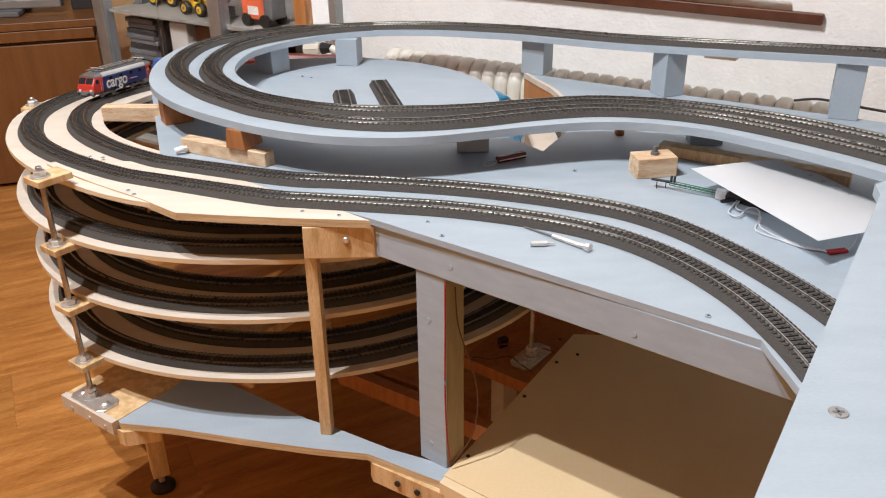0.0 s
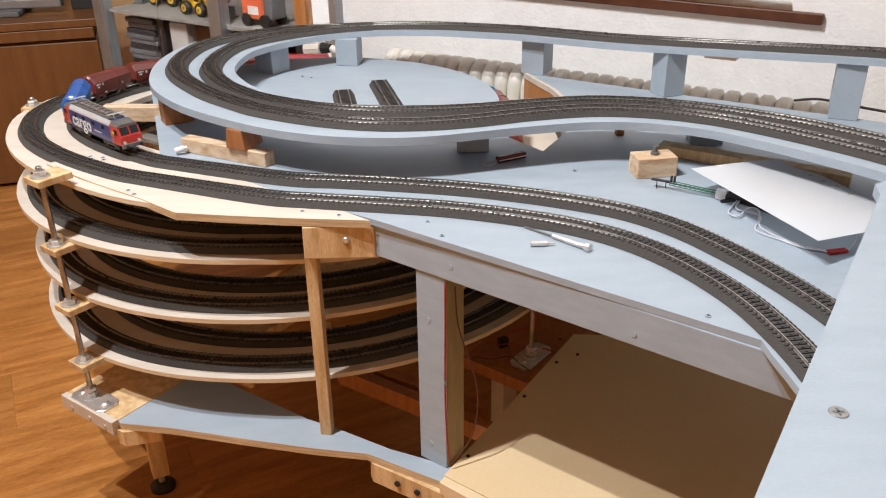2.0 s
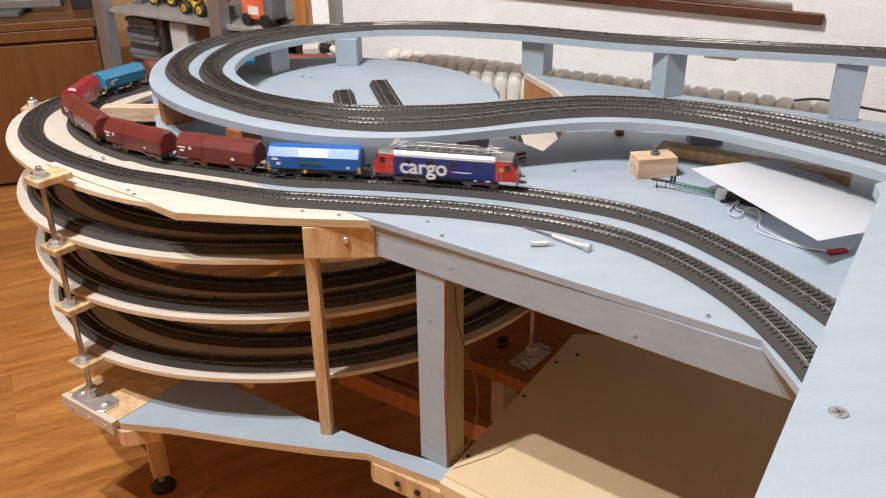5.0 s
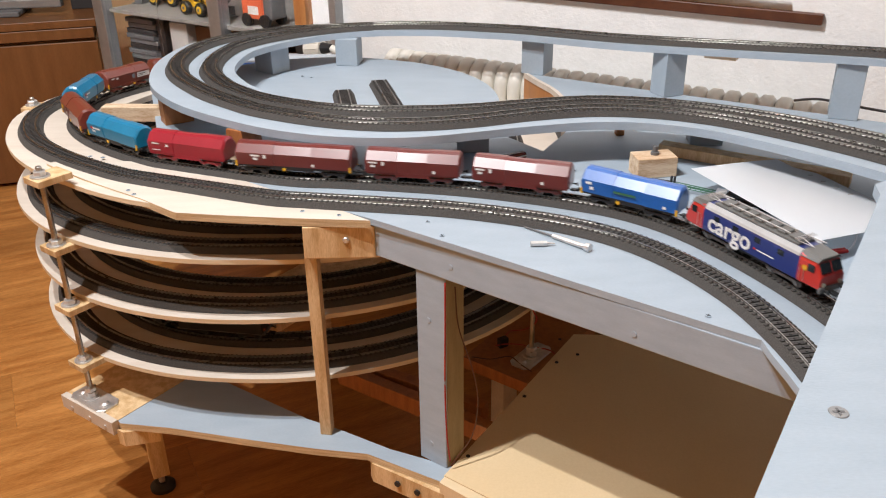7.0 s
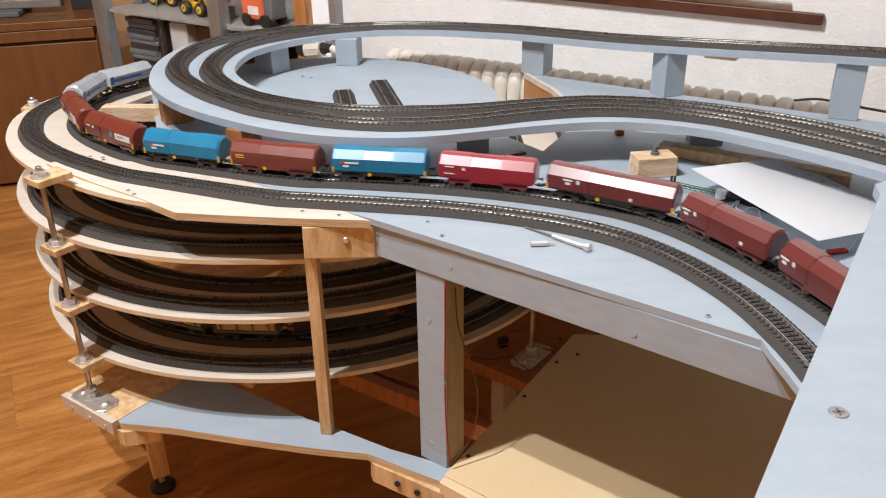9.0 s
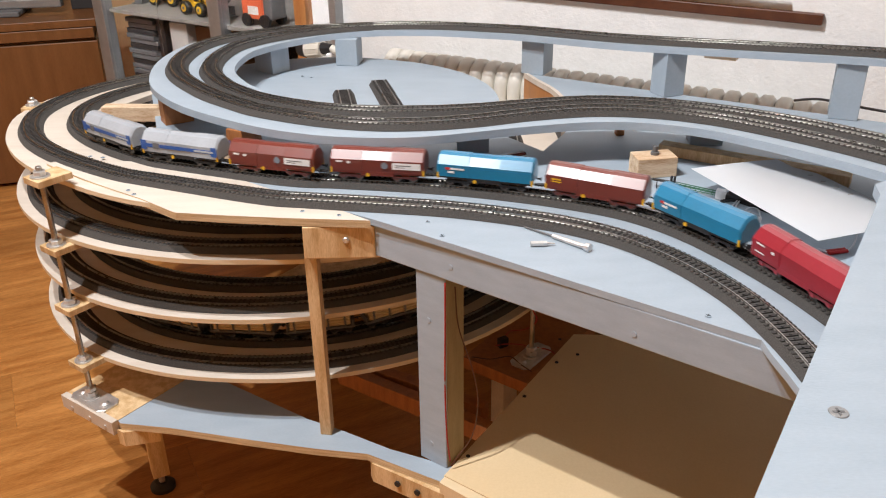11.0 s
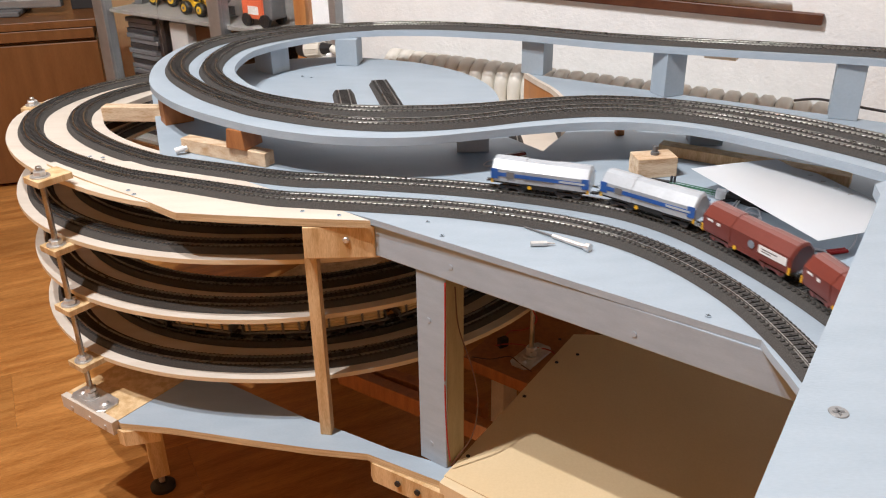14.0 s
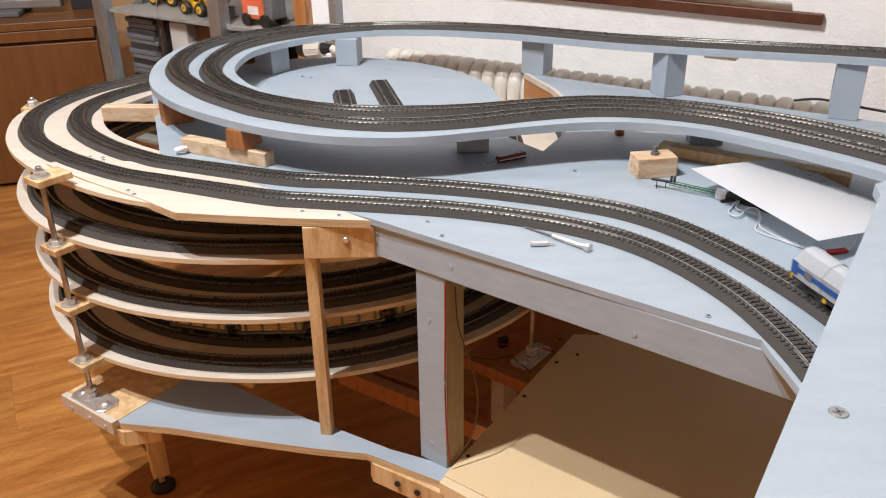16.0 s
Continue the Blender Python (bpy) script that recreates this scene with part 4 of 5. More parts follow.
def timber_wagon():
    car = thing("stake_wagon", "short grey stake wagon loaded with pale timber", "freight wagon", "helix train")
    part("deck", box((0, 0, 0.0125), (0.098, 0.030, 0.0035), None, 0.0005), GREY, car)
    bm = bmesh.new()
    for k in range(6):
        for r in range(3):
            rod(bm, (-0.043, -0.0112 + k * 0.0045, 0.0168 + r * 0.0046), (0.043, -0.0112 + k * 0.0045 + 0.0004 * r, 0.0168 + r * 0.0046), 0.0022, 7)
    tagged(part("timber_load", bm, TIMBER, car), kind="stuff")
    for e in (-1, 1):
        bogie(car, e * 0.029)
        part("end_wall", box((e * 0.047, 0, 0.0180), (0.0016, 0.029, 0.010)), GREY, car)
    for k in range(4):
        for s in (-1, 1):
            part("stake", box((-0.036 + k * 0.024, s * 0.0148, 0.0225), (0.0030, 0.0012, 0.019)), GREY, car)
    buffers(car, 0.049)
    return car


# ---- motion of the trains ----
# way of the rear of the locomotive along the inner track
HEAD = [(0.0, -0.735), (1.0, -0.553), (2.2, -0.358), (3.5, -0.147), (4.2, -0.003), (6.3, 0.420), (7.5, 0.666), (9.0, 0.972), (11.3, 1.448), (12.0, 1.598), (13.5, 1.908), (14.5, 2.114), (15.5, 2.314), (16.0, 2.414)]


def head(t):
    return float(np.interp(t, [a for a, b in HEAD], [b for a, b in HEAD]))


def motions():
    way = along(INNER, INNER_LEN)
    steps = [k * 0.25 for k in range(65)]
    walk(LOCO, [(t, car_pose(way, head(t) + 0.1005, 0.045)) for t in steps])
    back = 0.0
    for (_, length, *_rest), car in zip(ORDER, WAGONS):
        mid = back + GAP / 2 + length / 2
        walk(car, [(t, car_pose(way, head(t) - mid, length / 2 - 0.026)) for t in steps])
        back += length + GAP
    # the other train climbs the third turn below the deck
    for car, off in HELIX_TRAIN:
        walk(car, [(t, car_pose(way, HELIX_START + 0.1625 * (t - 6.3) - off, 0.032)) for t in steps])


LOCO = locomotive()
WAGONS = [hood_wagon(*row) for row in ORDER]
HELIX_START = -0.374 * TURN * 3.0 - 0.077
HELIX_TRAIN = [(flat_loco(), 0.07), (flat_loco(), 0.225)]
_first = timber_wagon()
HELIX_TRAIN += [(_first, 0.358)]
for k in range(1, 12):
    HELIX_TRAIN.append((copy_thing(_first, Matrix()), 0.358 + 0.110 * k))

# ---- loose things on the deck ----


def turned(x, y, z, d):
    return pose(x, y, z, rz=math.degrees(math.atan2(d[1], d[0])))


t = thing("wooden_block", "light pine block with a black bolt on top", "wooden block", place=turned(0.4955, -0.3655, 0.0, (0.052, 0.008)))
part("block", box((0, 0, 0.0135), (0.054, 0.033, 0.0266), None, 0.0012), WHITEPINE, t)
bm = bmesh.new()
rod(bm, (0.001, 0, 0.0268), (0.001, 0, 0.0305), 0.0055, 16)
rod(bm, (0.001, 0, 0.0305), (0.001, 0, 0.0385), 0.0032, 12)
part("bolt", bm, GREY, t)

paper = thing("paper_sheet", "white sheet of paper resting askew", "paper")
bm = bmesh.new()
A, B, D = Vector((0.526, -0.429, 0.031)), Vector((0.676, -0.350, 0.013)), Vector((0.602, -0.634, 0.030))
cols = 9
grid = [[bm.verts.new(A + (B - A) * (i / cols) + (D - A) * (j / cols) + Vector((0, 0, 0.0012 * math.sin(math.pi * i / cols) * (1 - 0.5 * j / cols)))) for j in range(cols + 1)] for i in range(cols + 1)]
for i in range(cols):
    for j in range(cols):
        bm.faces.new((grid[i][j], grid[i + 1][j], grid[i + 1][j + 1], grid[i][j + 1]))
out = bmesh.ops.solidify(bm, geom=bm.faces[:], thickness=0.0006)
part("sheet", bm, PAPER, paper)
bm = bmesh.new()
for k in range(4):
    v = (B - A).normalized()
    block(bm, tuple(A + (B - A) * 0.84 + (D - A) * (0.32 + 0.10 * k) + Vector((0, 0, 0.0045))), (0.006, 0.002, 0.0003))
part("pencil_note", bm, LIGHTGREY, paper, "faint pencil note")
# dark block added where only the paper's shadow lies; it carries the sheet
t = thing("electronics_box", "flat dark block added in the paper's shadow as its support", "electronics box", place=turned(0.635, -0.485, 0, (0.6, -0.75)))
part("box", box((0, 0, 0.007), (0.13, 0.07, 0.0136), None, 0.002), BLACK, t)
part("cover", box((0, 0, 0.0145), (0.11, 0.055, 0.0016), None, 0.0005), GREY, t)

sig = thing("model_signal", "small green lattice signal mast lying on its side", "model signal", place=turned(0.505, -0.4215, 0.0, (0.056, -0.031)))
bm = bmesh.new()
for y in (-0.0028, 0.0028):
    rod(bm, (0.0, y, 0.0075), (0.058, y, 0.0045), 0.0006, 6)
    rod(bm, (0.0, y, 0.0110), (0.058, y, 0.0080), 0.0006, 6)
for k in range(9):
    x = k * 0.0065
    rod(bm, (x, -0.0028, 0.0092), (x + 0.0065, 0.0028, 0.0090), 0.0005, 6)
    rod(bm, (x, -0.0028, 0.0110 - 0.05 * x), (x, -0.0028, 0.0075 - 0.05 * x), 0.0005, 6)
part("mast", bm, GREEN, sig)
bm = bmesh.new()
block(bm, (-0.012, 0, 0.0105), (0.024, 0.0060, 0.0016), bevel=0.0004)
rod(bm, (-0.016, -0.003, 0.0), (-0.016, -0.003, 0.0105), 0.0006, 6)
rod(bm, (-0.006, 0.003, 0.0), (-0.006, 0.003, 0.0105), 0.0006, 6)
part("platform", bm, BLACK, sig)
for x in (0.001, 0.005):
    bm = bmesh.new()
    rod(bm, (x, 0.0, 0.011), (x, 0.0, 0.0185), 0.0016, 10)
    part("lantern", bm, BLACK, sig)
part("relay_box", box((0.063, 0, 0.006), (0.012, 0.010, 0.011), None, 0.0006), WHITE, sig)
bm = bmesh.new()
block(bm, (0.082, 0.002, 0.0040), (0.026, 0.012, 0.0078), bevel=0.0008)
rod(bm, (0.066, -0.012, 0.0015), (0.082, 0.0, 0.0035), 0.0022, 8)
part("drive_unit", bm, BLACK, sig)
for n, pts in enumerate((
        [(0.575, -0.468, 0.004), (0.556, -0.497, 0.0025), (0.562, -0.512, 0.003), (0.580, -0.495, 0.006), (0.592, -0.497, 0.003), (0.583, -0.522, 0.0015), (0.572, -0.548, 0.0015), (0.590, -0.572, 0.0015), (0.608, -0.592, 0.0015), (0.630, -0.604, 0.002)],
        [(0.578, -0.468, 0.004), (0.568, -0.490, 0.0030), (0.588, -0.510, 0.003), (0.580, -0.535, 0.0015), (0.585, -0.556, 0.0015), (0.606, -0.586, 0.0015), (0.632, -0.602, 0.002)],
        [(0.650, -0.604, 0.002), (0.662, -0.592, 0.006), (0.672, -0.574, 0.014), (0.680, -0.556, 0.012)])):
    wire("signal_wire", pts, 0.0011, WIRE_GREY)
for o in [o for o in bpy.data.objects if o.name.startswith("signal_wire")]:
    tagged(o, "thin white signal wire curling over the deck", "wire")
t = thing("wire_connector", "small red crimp connector joining white wires", "connector", place=turned(0.6395, -0.603, 0.0, (0.9, 0.2)))
for y in (-0.0022, 0.0022):
    bm = bmesh.new()
    rod(bm, (-0.011, y, 0.0022), (0.011, y, 0.0022), 0.0021, 10)
    part("sleeve", bm, RED, t)

sd = thing("screwdriver", "small silver precision screwdriver lying on the deck", "screwdriver", place=turned(0.376, -0.591, 0.0, (-0.064, 0.061)))
bm = bmesh.new()
rod(bm, (0.004, 0, 0.0036), (0.048, 0, 0.0030), 0.0030, 12, 0.0026)
part("handle", bm, STEEL, sd)
bm = bmesh.new()
rod(bm, (0.048, 0, 0.0030), (0.088, 0, 0.0016), 0.0013, 8, 0.0010)
part("blade", bm, GREY, sd)
bm = bmesh.new()
rod(bm, (-0.002, 0, 0.0042), (0.004, 0, 0.0040), 0.0048, 14, 0.0046)
part("swivel_cap", bm, STEEL, sd)
bit = thing("screwdriver_bit", "small steel screwdriver bit on the deck", "bit", place=turned(0.3145, -0.5775, 0, (1, 0.03)))
bm = bmesh.new()
rod(bm, (0, 0, 0.0032), (0.018, 0, 0.0032), 0.0032, 6)
rod(bm, (0.018, 0, 0.0032), (0.027, 0, 0.0026), 0.0018, 8, 0.0008)
part("bit", bm, STEEL, bit)

kn = thing("pocket_knife", "small dark red pocket knife with a key ring", "pocket knife", place=turned(0.314, -0.3095, 0, (0.055, 0.029)))
bm = bmesh.new()
block(bm, (0, 0, 0.005), (0.046, 0.011, 0.009), bevel=0.003)
part("handle", bm, KNIFE, kn)
part("liner", box((0, 0, 0.005), (0.044, 0.0118, 0.0014)), STEEL, kn)
bm = bmesh.new()
ring = [Vector((-0.033 + 0.010 * math.cos(a), 0.007 * math.sin(a), 0.0022 + 0.002 * math.cos(a))) for a in [k * math.tau / 16 for k in range(17)]]
for a, b in zip(ring, ring[1:]):
    rod(bm, a, b, 0.0010, 6)
part("key_ring", bm, STEEL, kn)

bat = thing("wooden_batten", "long brown wooden batten lying under the raised track", "batten")
a, b = Vector((0.525, -0.285, 0)), Vector((0.735, -0.415, 0))
d = b - a
part("batten", box((0, 0, 0), (d.length, 0.022, 0.015), Matrix.Translation((a + b) / 2 + Vector((0, 0, 0.0077))) @ Matrix.Rotation(math.atan2(d.y, d.x), 4, "Z"), 0.001), PINE, bat)
t = thing("wood_scrap", "small pale plywood shim under the board joint", "wood scrap", place=pose(0.70, 0.002, loop_at(0.70, 0.0).z - 0.015, rz=-30))
part("shim", box((0, -0.05, 0), (0.05, 0.03, 0.006), None, 0.0005), WHITEPINE, t)
t = thing("paper_scrap", "crumpled white paper scrap on the back deck", "paper", place=pose(0.93, -0.235, 0.0, rz=-40))
bm = bmesh.new()
bmesh.ops.create_icosphere(bm, subdivisions=2, radius=0.02)
for v in bm.verts:
    v.co *= 0.7 + 0.5 * noise.noise(v.co * 90)
    v.co.z = max(v.co.z * 0.8 + 0.012, 0.0004)
part("scrap", bm, PAPER, t)
wire("black_cable", [(0.80, -0.052, 0.002), (0.82, -0.072, 0.010), (0.84, -0.088, 0.012), (0.90, -0.12, 0.006), (1.0, -0.18, 0.003), (1.15, -0.27, 0.002)], 0.0022, GREY)
tagged(bpy.data.objects["black_cable"], "grey cable lying along the wall", "cable")

# screws sunk in the deck
bm_mesh = bmesh.new()
rod(bm_mesh, (0, 0, 0.0001), (0, 0, 0.0006), 0.0030, 12)
block(bm_mesh, (0, 0, 0.0007), (0.0044, 0.0009, 0.0003), mat=1)
block(bm_mesh, (0, 0, 0.0007), (0.0009, 0.0044, 0.0003), mat=1)
first = tagged(part("deck_screw", bm_mesh, [BLUE_EDGE, BLACK]), "countersunk screw head in the painted deck", "screw", "deck screws")
first.location = (0.2013, -0.5096, 0)
for x, y in ((0.2176, -0.5483), (0.4661, -0.7298), (0.3954, -0.3528), (0.0955, -0.4887), (0.050, -0.4757), (-0.1831, -0.4025), (-0.1716, -0.4159), (-0.2783, -0.2745), (-0.2588, -0.2798), (-0.038, 0.1437), (-0.02, 0.135)):
    copy_thing(first, pose(x, y, 0.0005, rz=x * 900))

# ---- foreground board ----
fb = thing("foreground_board", "grey-blue painted board close to the camera", "board")
part("board", prism([(0.662, -0.606), (0.655, -0.633), (0.389, -1.056), (0.345, -1.126), (0.60, -1.32), (1.20, -1.30), (1.20, -0.62), (0.70, -0.597), (0.675, -0.597)], 0.068, 0.080, 1), [BLUE, BLUE_EDGE], fb)
for x, y in ((0.70, -0.72), (0.80, -1.15), (1.10, -0.80)):
    part("post", box((x, y, 0.034), (0.04, 0.04, 0.0676), None, 0.001), BLUE, fb) if (x - 0.60) ** 2 > 0.006 else None
bm = bmesh.new()
rod(bm, (0.467, -0.981, 0.0802), (0.467, -0.981, 0.0806), 0.0064, 24, 0.0060)
part("screw_head", bm, ALU, fb)
bm = bmesh.new()
block(bm, (0.467, -0.981, 0.0808), (0.0074, 0.0016, 0.0003))
block(bm, (0.467, -0.981, 0.0808), (0.0016, 0.0074, 0.0003))
part("screw_slot", bm, GREY, fb)

# wiring by the far rod
for n, pts in enumerate((
        [(0.262, -0.300, -0.328), (0.29, -0.31, -0.326), (0.32, -0.305, -0.325), (0.335, -0.325, -0.326), (0.35, -0.345, -0.326)],
        [(0.315, -0.255, -0.320), (0.325, -0.27, -0.30), (0.345, -0.29, -0.285), (0.36, -0.305, -0.26), (0.352, -0.312, -0.235), (0.362, -0.300, -0.218)],
        [(0.300, -0.270, -0.327), (0.32, -0.28, -0.318), (0.345, -0.278, -0.322), (0.385, -0.29, -0.325), (0.392, -0.315, -0.326)])):
    wire("feed_wire", pts, 0.0009, WIRE_RED if n else WIRE_BROWN)
for o in [o for o in bpy.data.objects if o.name.startswith("feed_wire")]:
    tagged(o, "tangled thin feed wire by the rod foot", "wire")
t = thing("wire_terminal", "small black wire terminal on the plank", "terminal", place=pose(0.312, -0.268, PLAT, rz=30))
part("terminal", box((0, 0, 0.008), (0.016, 0.010, 0.016), None, 0.001), BLACK, t)

# ---- radiator on the wall ----
rad = thing("ribbed_radiator", "cream enamelled ribbed radiator behind the layout", "radiator")
rc = Vector((0.62, 0.078, 0)) + WNOR * 0.012
bm = bmesh.new()
prof = []
for k in range(13):
    a = math.pi * k / 12
    prof.append((0.040 * math.cos(a), -0.045 + 0.040 * math.sin(a)))
prof = [(0.040, -0.50)] + prof + [(-0.040, -0.50)]
rib = hull([(-0.0135, [(y * 0.8, z - 0.006) for y, z in prof]), (-0.0075, prof), (0.0075, prof), (0.0135, [(y * 0.8, z - 0.006) for y, z in prof])])
rib_mesh = bpy.data.meshes.new("rib")
bmesh.ops.recalc_face_normals(rib, faces=rib.faces[:])
rib.to_mesh(rib_mesh)
rib.free()
for f in rib_mesh.polygons:
    f.use_smooth = True
rib_mesh.materials.append(RADIATOR)
for k in range(-20, 11):
    o = new("rib", rib_mesh)
    o.parent = rad
    o.matrix_basis = Matrix.Translation(rc + WDIR * (0.029 * k)) @ WALL_TURN
part("pipe", rod(bmesh.new(), rc + WDIR * -0.64 + Vector((0, 0, -0.05)), rc + WDIR * 0.25 + Vector((0, 0, -0.05)), 0.012, 12), RADIATOR, rad)
V0 = Vector((-0.090, 0.4675, -0.022))
valve = part("valve", rod(bmesh.new(), V0 + WDIR * 0.022, V0 + WDIR * 0.062 + Vector((0, 0, 0.006)), 0.0195, 20, 0.0175), RADIATOR, rad, "cream thermostat valve knob")
for k in range(9):
    a = k * math.tau / 9
    e = Vector((0, 0, 1)) * math.cos(a) + WNOR * math.sin(a)
    part("grip_rib", rod(bmesh.new(), V0 + WDIR * 0.024 + e * 0.0192, V0 + WDIR * 0.056 + e * 0.0182 + Vector((0, 0, 0.005)), 0.0016, 6), RADIATOR, valve)
part("valve_cap", rod(bmesh.new(), V0, V0 + WDIR * 0.0215, 0.0165, 20, 0.0190), BLACK, valve)
part("valve_neck", rod(bmesh.new(), V0 + WDIR * 0.0622 + Vector((0, 0, 0.006)), V0 + WDIR * 0.085 + Vector((0, 0, 0.009)), 0.013, 14, 0.009), BLACK, valve)
part("feed_pipe", rod(bmesh.new(), V0 + WDIR * 0.085 + Vector((0, 0, 0.009)), V0 + WDIR * 0.15 + Vector((0, 0, -0.02)), 0.008, 12), RADIATOR, valve)

# ---- shelf on the wall ----
sh = thing("wall_shelf", "dark brown stained wooden shelf with a chrome rail", "shelf")
s0 = WPOINT - WNOR * 0.007
part("board", box((0, 0, 0), (1.10, 0.011, 0.019), Matrix.Translation(s0 + WDIR * -0.312 + Vector((0, 0, 0.118))) @ WALL_TURN @ Matrix.Rotation(radians(0.6), 4, "Y"), 0.002), SHELFWOOD, sh)
part("rail", rod(bmesh.new(), s0 + WDIR * -0.7 - WNOR * 0.014 + Vector((0, 0, 0.158)), s0 + WDIR * 0.175 - WNOR * 0.014 + Vector((0, 0, 0.148)), 0.006, 14), STEEL, sh)
part("back_board", box((0, 0, 0), (1.05, 0.01, 0.06), Matrix.Translation(s0 + WDIR * -0.42 + WNOR * 0.006 + Vector((0, 0, 0.168))) @ WALL_TURN, 0.001), SHELFWOOD, sh)
dj = tagged(part("door_frame", box((0, 0, 0), (0.034, 0.05, 2.4), Matrix.Translation(CORNER + Vector((0.018, -0.012, 0.66))) @ WALL_TURN, 0.002), DOORWOOD), "orange wooden door frame at the wall's end", "door frame", kind="structure")

# ---- glass display case ----
CASE = pose(-0.735, 1.024, 0, rz=-33.3)
case = thing("display_case", "glass display case with grey aluminium posts", "display case", place=CASE)
for x in (0.02, 0.478):
    part("post", box((x, 0, 0.2), (0.042, 0.036, 1.5), None, 0.002), ALU, case)
part("post", box((0.86, 0.0, 0.2), (0.02, 0.03, 1.5), None, 0.002), ALU, case)
part("post", box((0.02, 0.44, 0.2), (0.03, 0.03, 1.5), None, 0.002), ALU, case)
part("shelf", box((0.44, 0.215, -0.035), (0.80, 0.42, 0.010), None, 0.001), SHELFGREY, case)
part("lower_shelf", box((0.44, 0.215, -0.405), (0.80, 0.42, 0.010), None, 0.001), SHELFGREY, case)
part("base", box((0.44, 0.22, -0.48), (0.86, 0.44, 0.138), None, 0.002), CABINET, case)
part("back_panel", box((0.44, 0.45, 0.2), (0.86, 0.012, 1.5)), DARK, case)
for x0, x1 in ((0.042, 0.255), (0.259, 0.456), (0.50, 0.848)):
    g = part("pane", box(((x0 + x1) / 2, -0.006, 0.2), (x1 - x0, 0.004, 1.34)), GLASS, case)
    g.visible_shadow = False


def in_case(x, y, z, turn=0.0):
    """A place inside the display case, counted from its front post."""
    return CASE @ pose(x, y, z, rz=turn)


def stowed(name, label, cat, place, size, mat):
    t = thing(name, label, cat, place=place)
    part("body", box((0, 0, size[2] / 2), size, None, 0.002), mat, t)
    return t


stowed("wooden_box", "brown wooden box inside the display case", "box", in_case(0.385, 0.14, -0.3998), (0.14, 0.16, 0.34), CABINET)
stowed("grey_folder", "light grey upright folder inside the display case", "folder", in_case(0.272, 0.13, -0.3998, 6), (0.060, 0.20, 0.35), LIGHTGREY)
# black slab added to stand for the dark gap beside the magazines
stowed("black_folder", "black slab put in for the dark gap inside the display case", "folder", in_case(0.200, 0.14, -0.3998), (0.030, 0.20, 0.36), BLACK)
stk = thing("magazine_stack", "stack of dark magazines inside the display case", "magazines", place=in_case(0.115, 0.14, -0.3998))
for k in range(24):
    part("magazine", box((0.004 * math.sin(k * 2.1), 0.003 * math.cos(k * 1.7), 0.007 + k * 0.0143), (0.115, 0.20, 0.0125), None, 0.001), GREY if k % 3 else DARK, stk)


def wheel_loader(place, body):
    t = thing("toy_loader", "yellow toy wheel loader on the glass shelf", "toy vehicle", "toy vehicles", place)
    part("chassis", box((0, 0, 0.026), (0.10, 0.034, 0.014), None, 0.003), body, t)
    part("engine_cover", box((0.032, 0, 0.044), (0.050, 0.036, 0.026), None, 0.004), body, t)
    cab = part("cab", box((-0.004, 0, 0.058), (0.028, 0.032, 0.044), None, 0.003), WINDOW, t)
    part("cab_roof", box((-0.004, 0, 0.0815), (0.032, 0.036, 0.004), None, 0.001), body, cab)
    for sx in (-0.017, 0.009):
        for sy in (-1, 1):
            part("cab_pillar", box((sx, sy * 0.0160, 0.058), (0.003, 0.003, 0.044)), body, cab)
    for sx in (-0.030, 0.032):
        for sy in (-1, 1):
            bm = bmesh.new()
            rod(bm, (sx, sy * 0.017, 0.0185), (sx, sy * 0.020, 0.0185), 0.0165, 22, 0.0185)
            rod(bm, (sx, sy * 0.020, 0.0185), (sx, sy * 0.030, 0.0185), 0.0185, 22)
            rod(bm, (sx, sy * 0.030, 0.0185), (sx, sy * 0.033, 0.0185), 0.0185, 22, 0.0160)
            w = part("tyre", bm, BLACK, t)
            part("rim", rod(bmesh.new(), (sx, sy * 0.0325, 0.0185), (sx, sy * 0.0338, 0.0185), 0.010, 16), body, w)
            part("hub", rod(bmesh.new(), (sx, sy * 0.0338, 0.0185), (sx, sy * 0.0350, 0.0185), 0.004, 10), GREY, w)
    bm = bmesh.new()
    for sy in (-1, 1):
        rod(bm, (-0.020, sy * 0.011, 0.046), (-0.050, sy * 0.011, 0.040), 0.0045, 8)
        rod(bm, (-0.050, sy * 0.011, 0.040), (-0.074, sy * 0.011, 0.016), 0.0045, 8)
    part("lift_arm", bm, body, t)
    bm = bmesh.new()
    for a, b in (((-0.074, 0.002), (-0.108, 0.002)), ((-0.074, 0.002), (-0.070, 0.030)), ((-0.070, 0.030), (-0.084, 0.040))):
        d = Vector((b[0] - a[0], 0, b[1] - a[1]))
        block(bm, (0, 0, 0), (d.length, 0.062, 0.0025), Matrix.Translation(((a[0] + b[0]) / 2, 0, (a[1] + b[1]) / 2)) @ Matrix.Rotation(-math.atan2(d.z, d.x), 4, "Y"))
    for sy in (-1, 1):
        block(bm, (-0.084, sy * 0.030, 0.014), (0.026, 0.002, 0.024))
    part("bucket", bm, GREY, t)
    return t


wheel_loader(in_case(0.335, 0.075, -0.0298, 176), YELLOW)
wheel_loader(in_case(0.145, 0.13, -0.0298, 10), YELLOW)
t = thing("toy_lorry", "orange toy machine on the glass shelf", "toy vehicle", "toy vehicles", in_case(0.566, 0.06, -0.0298))
part("body", box((0, 0, 0.050), (0.070, 0.06, 0.064), None, 0.004), ORANGE, t)
part("grille", box((0.004, -0.0306, 0.040), (0.034, 0.0014, 0.020), None, 0.0004), WHITE, t)
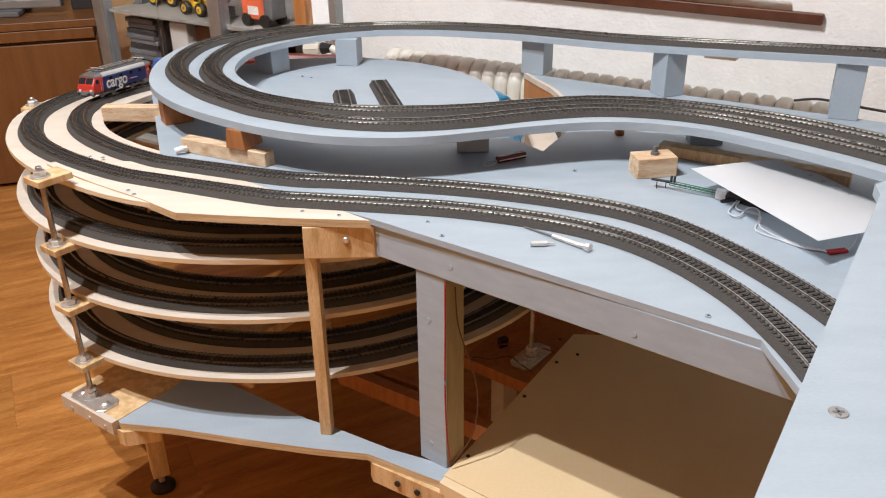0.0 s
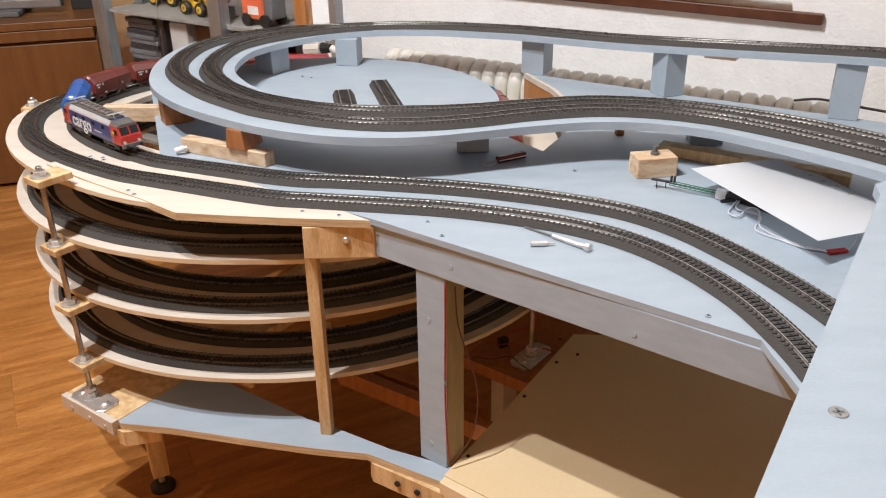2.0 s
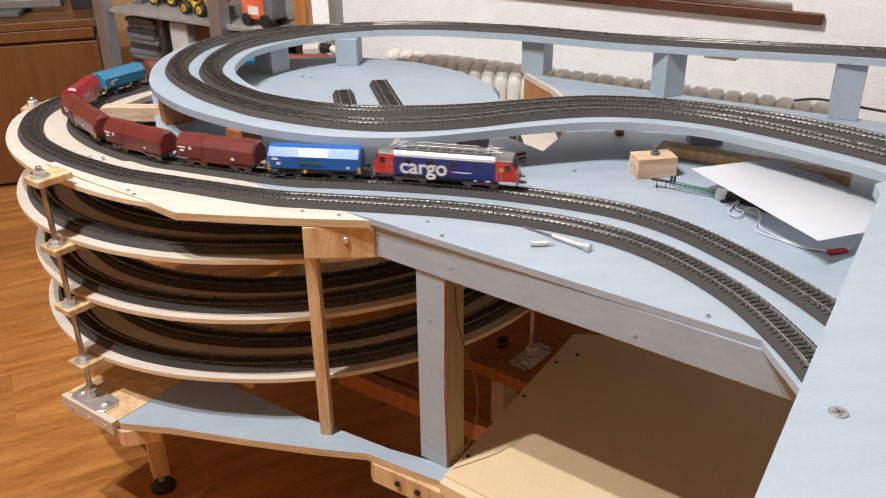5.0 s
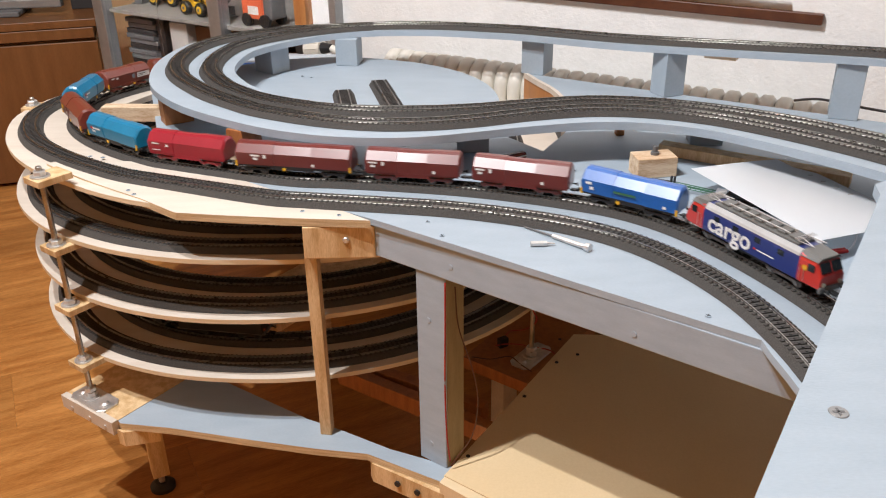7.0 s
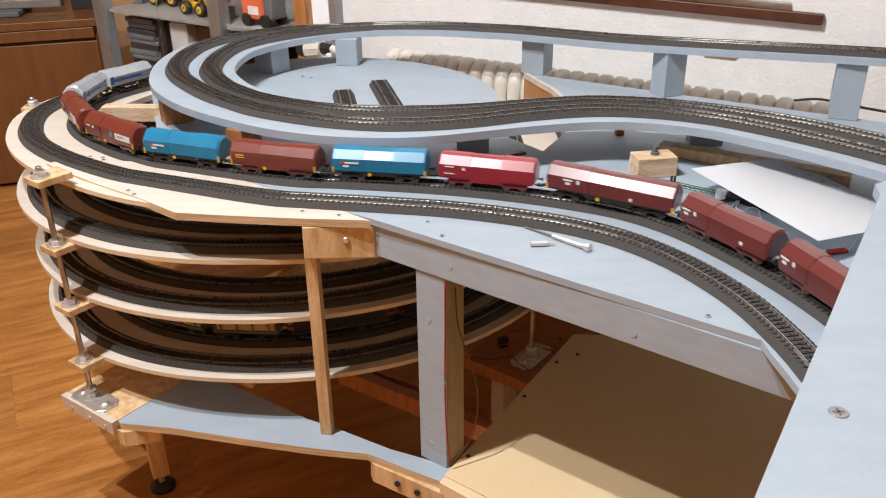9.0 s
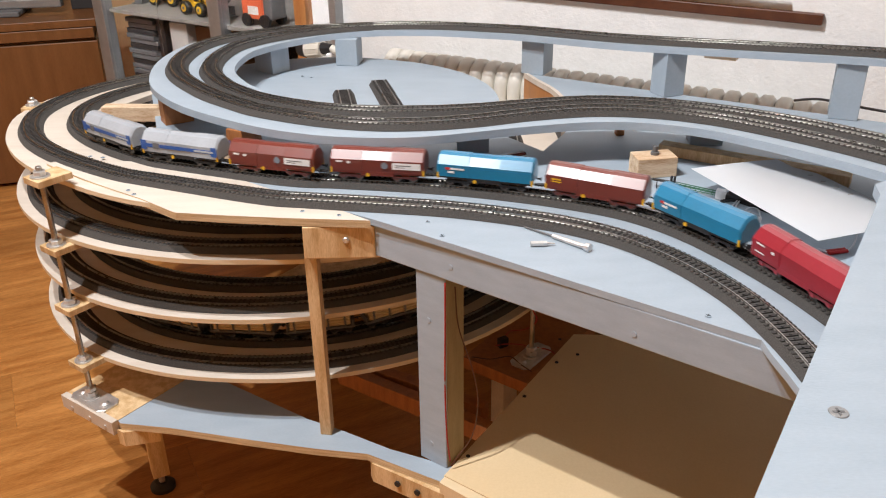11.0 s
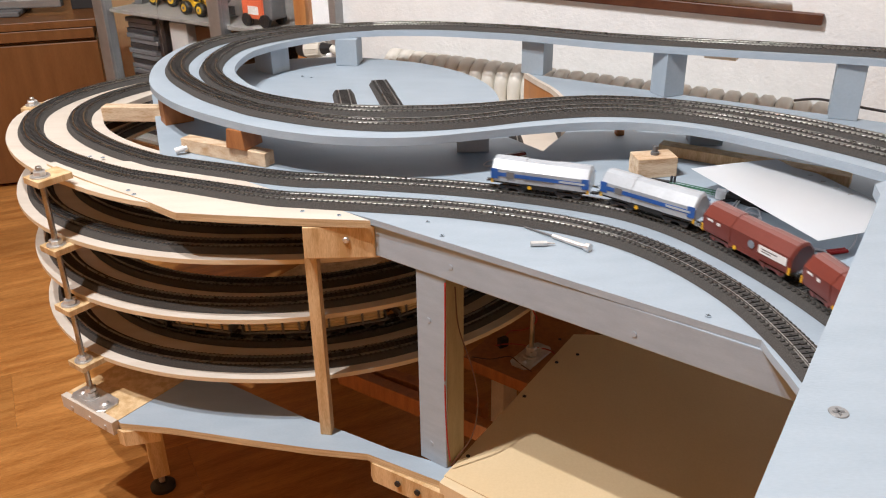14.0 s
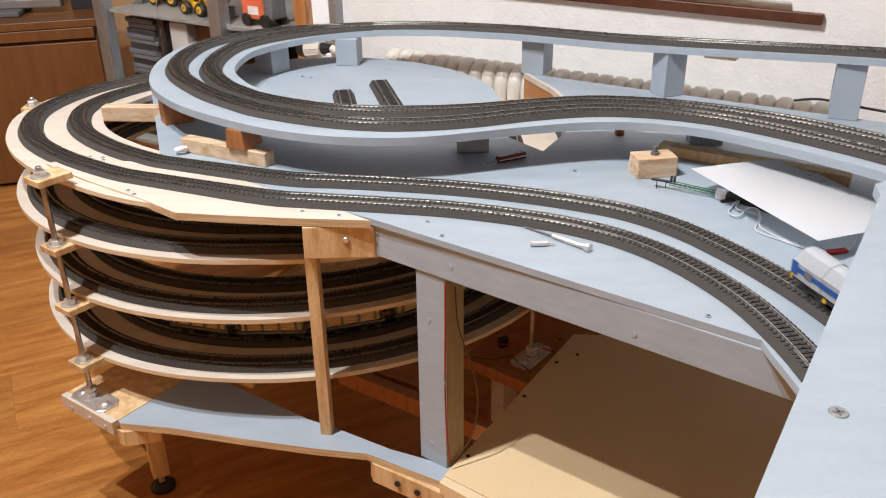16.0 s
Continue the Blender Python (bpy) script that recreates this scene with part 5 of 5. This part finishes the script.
part("cab", box((0.048, 0, 0.046), (0.028, 0.052, 0.054), None, 0.004), GREY, t)
for sx in (-0.020, 0.040):
    for sy in (-1, 1):
        part("tyre", rod(bmesh.new(), (sx, sy * 0.022, 0.016), (sx, sy * 0.033, 0.016), 0.016, 18), BLACK, t)
t = thing("toy_digger", "grey and yellow toy digger on the glass shelf", "toy vehicle", "toy vehicles", in_case(0.71, 0.14, -0.0298, 15))
for side in (-1, 1):
    part("crawler_track", box((0, side * 0.024, 0.012), (0.10, 0.016, 0.0236), None, 0.006), GREY, t)
part("body", box((0.01, 0, 0.044), (0.066, 0.050, 0.038), None, 0.005), LIGHTGREY, t)
part("cab", box((-0.010, -0.012, 0.074), (0.026, 0.022, 0.024), None, 0.003), WINDOW, t)
bm = bmesh.new()
rod(bm, (0.03, 0.006, 0.055), (0.075, 0.006, 0.085), 0.006, 8)
rod(bm, (0.075, 0.006, 0.085), (0.105, 0.006, 0.040), 0.005, 8)
part("arm", bm, YELLOW, t)
part("bucket", box((0.108, 0.006, 0.028), (0.020, 0.024, 0.020), None, 0.004), GREY, t)

# ---- sideboard ----
BOARD_AT = pose(-0.760, 1.075, 0, rz=16)
sb = thing("sideboard", "orange beech veneer sideboard with a flat door", "sideboard", place=BOARD_AT)
part("body", box((-0.55, 0.215, -0.333), (1.06, 0.40, 0.412), None, 0.002), CABINET, sb)
part("plinth", box((-0.55, 0.235, FLOOR + 0.0054), (1.02, 0.36, 0.0106)), DARK, sb)
part("door", box((-0.275, 0.007, -0.335), (0.52, 0.014, 0.405), None, 0.002), CABINET, sb)
part("door", box((-0.825, 0.007, -0.335), (0.52, 0.014, 0.405), None, 0.002), CABINET, sb)
part("side_stile", box((-0.005, 0.007, -0.335), (0.012, 0.016, 0.405), None, 0.001), CABINET, sb)
part("drawer_front", box((-0.55, 0.004, -0.108), (1.06, 0.016, 0.030), None, 0.002), CABINET, sb)
part("top", box((-0.55, 0.215, -0.080), (1.08, 0.44, 0.022), None, 0.002), CABINET, sb)
tv = thing("television", "grey flat television standing on the sideboard", "television", place=BOARD_AT @ pose(-0.36, 0.17, -0.0688, rz=-8))
part("screen", box((0, 0, 0.22), (0.50, 0.03, 0.36), None, 0.004), BLACK, tv)
part("lower_bezel", box((0, -0.010, 0.030), (0.52, 0.035, 0.026), None, 0.004), ALU, tv)
part("stand", box((0, 0.0, 0.0085), (0.30, 0.14, 0.016), None, 0.004), GREY, tv)
stowed("dark_box", "dark brown box standing on the sideboard", "box", BOARD_AT @ pose(-0.05, 0.24, -0.0688), (0.07, 0.16, 0.26), DARK)

# ---- floor planks ----
PLANK_TURN = Matrix.Rotation(radians(27), 4, "Z")
BOUNDS = (((1, 0), -2.595), ((0, 1), -3.395), ((0, -1), -2.195), ((-0.982, 0.187), -2.69))


def clipped(poly, n, d):
    """The part of a plan polygon on the inner side of one wall."""
    out = []
    for a, b in zip(poly, poly[1:] + poly[:1]):
        da, db = a[0] * n[0] + a[1] * n[1] - d, b[0] * n[0] + b[1] * n[1] - d
        if da >= 0:
            out.append(a)
        if (da < 0) != (db < 0):
            k = da / (da - db)
            out.append((a[0] + (b[0] - a[0]) * k, a[1] + (b[1] - a[1]) * k))
    return out


whole = bpy.data.meshes.new("plank")
_bm = box((0, 0, 0), (1.1997, 0.1897, 0.010))
_bm.to_mesh(whole)
_bm.free()
whole.materials.append(FLOORWOOD)
for i in range(36):
    y = -4.18 + i * 0.19
    for k in range(7):
        x = -4.9 + ((i * 0.47 + 0.116) % 1.2) + k * 1.2
        m = PLANK_TURN @ Matrix.Translation((x, y, FLOOR - 0.005))
        poly = [tuple((m @ Vector((a * 0.59985, b * 0.09485, 0)))[:2]) for a, b in ((-1, -1), (1, -1), (1, 1), (-1, 1))]
        if all(p[0] > 0.6 and (Vector((*p, 0)) - WPOINT).dot(WNOR) > 0 for p in poly):
            continue
        cut = poly
        for n, d in BOUNDS:
            cut = clipped(cut, n, d) if len(cut) > 2 else []
        if len(cut) < 3:
            continue
        if cut == poly:
            o = new("plank", whole)
            o.matrix_basis = m
        else:
            o = part("plank", prism(cut, FLOOR - 0.010, FLOOR), FLOORWOOD)
        o.parent = floor

motions()
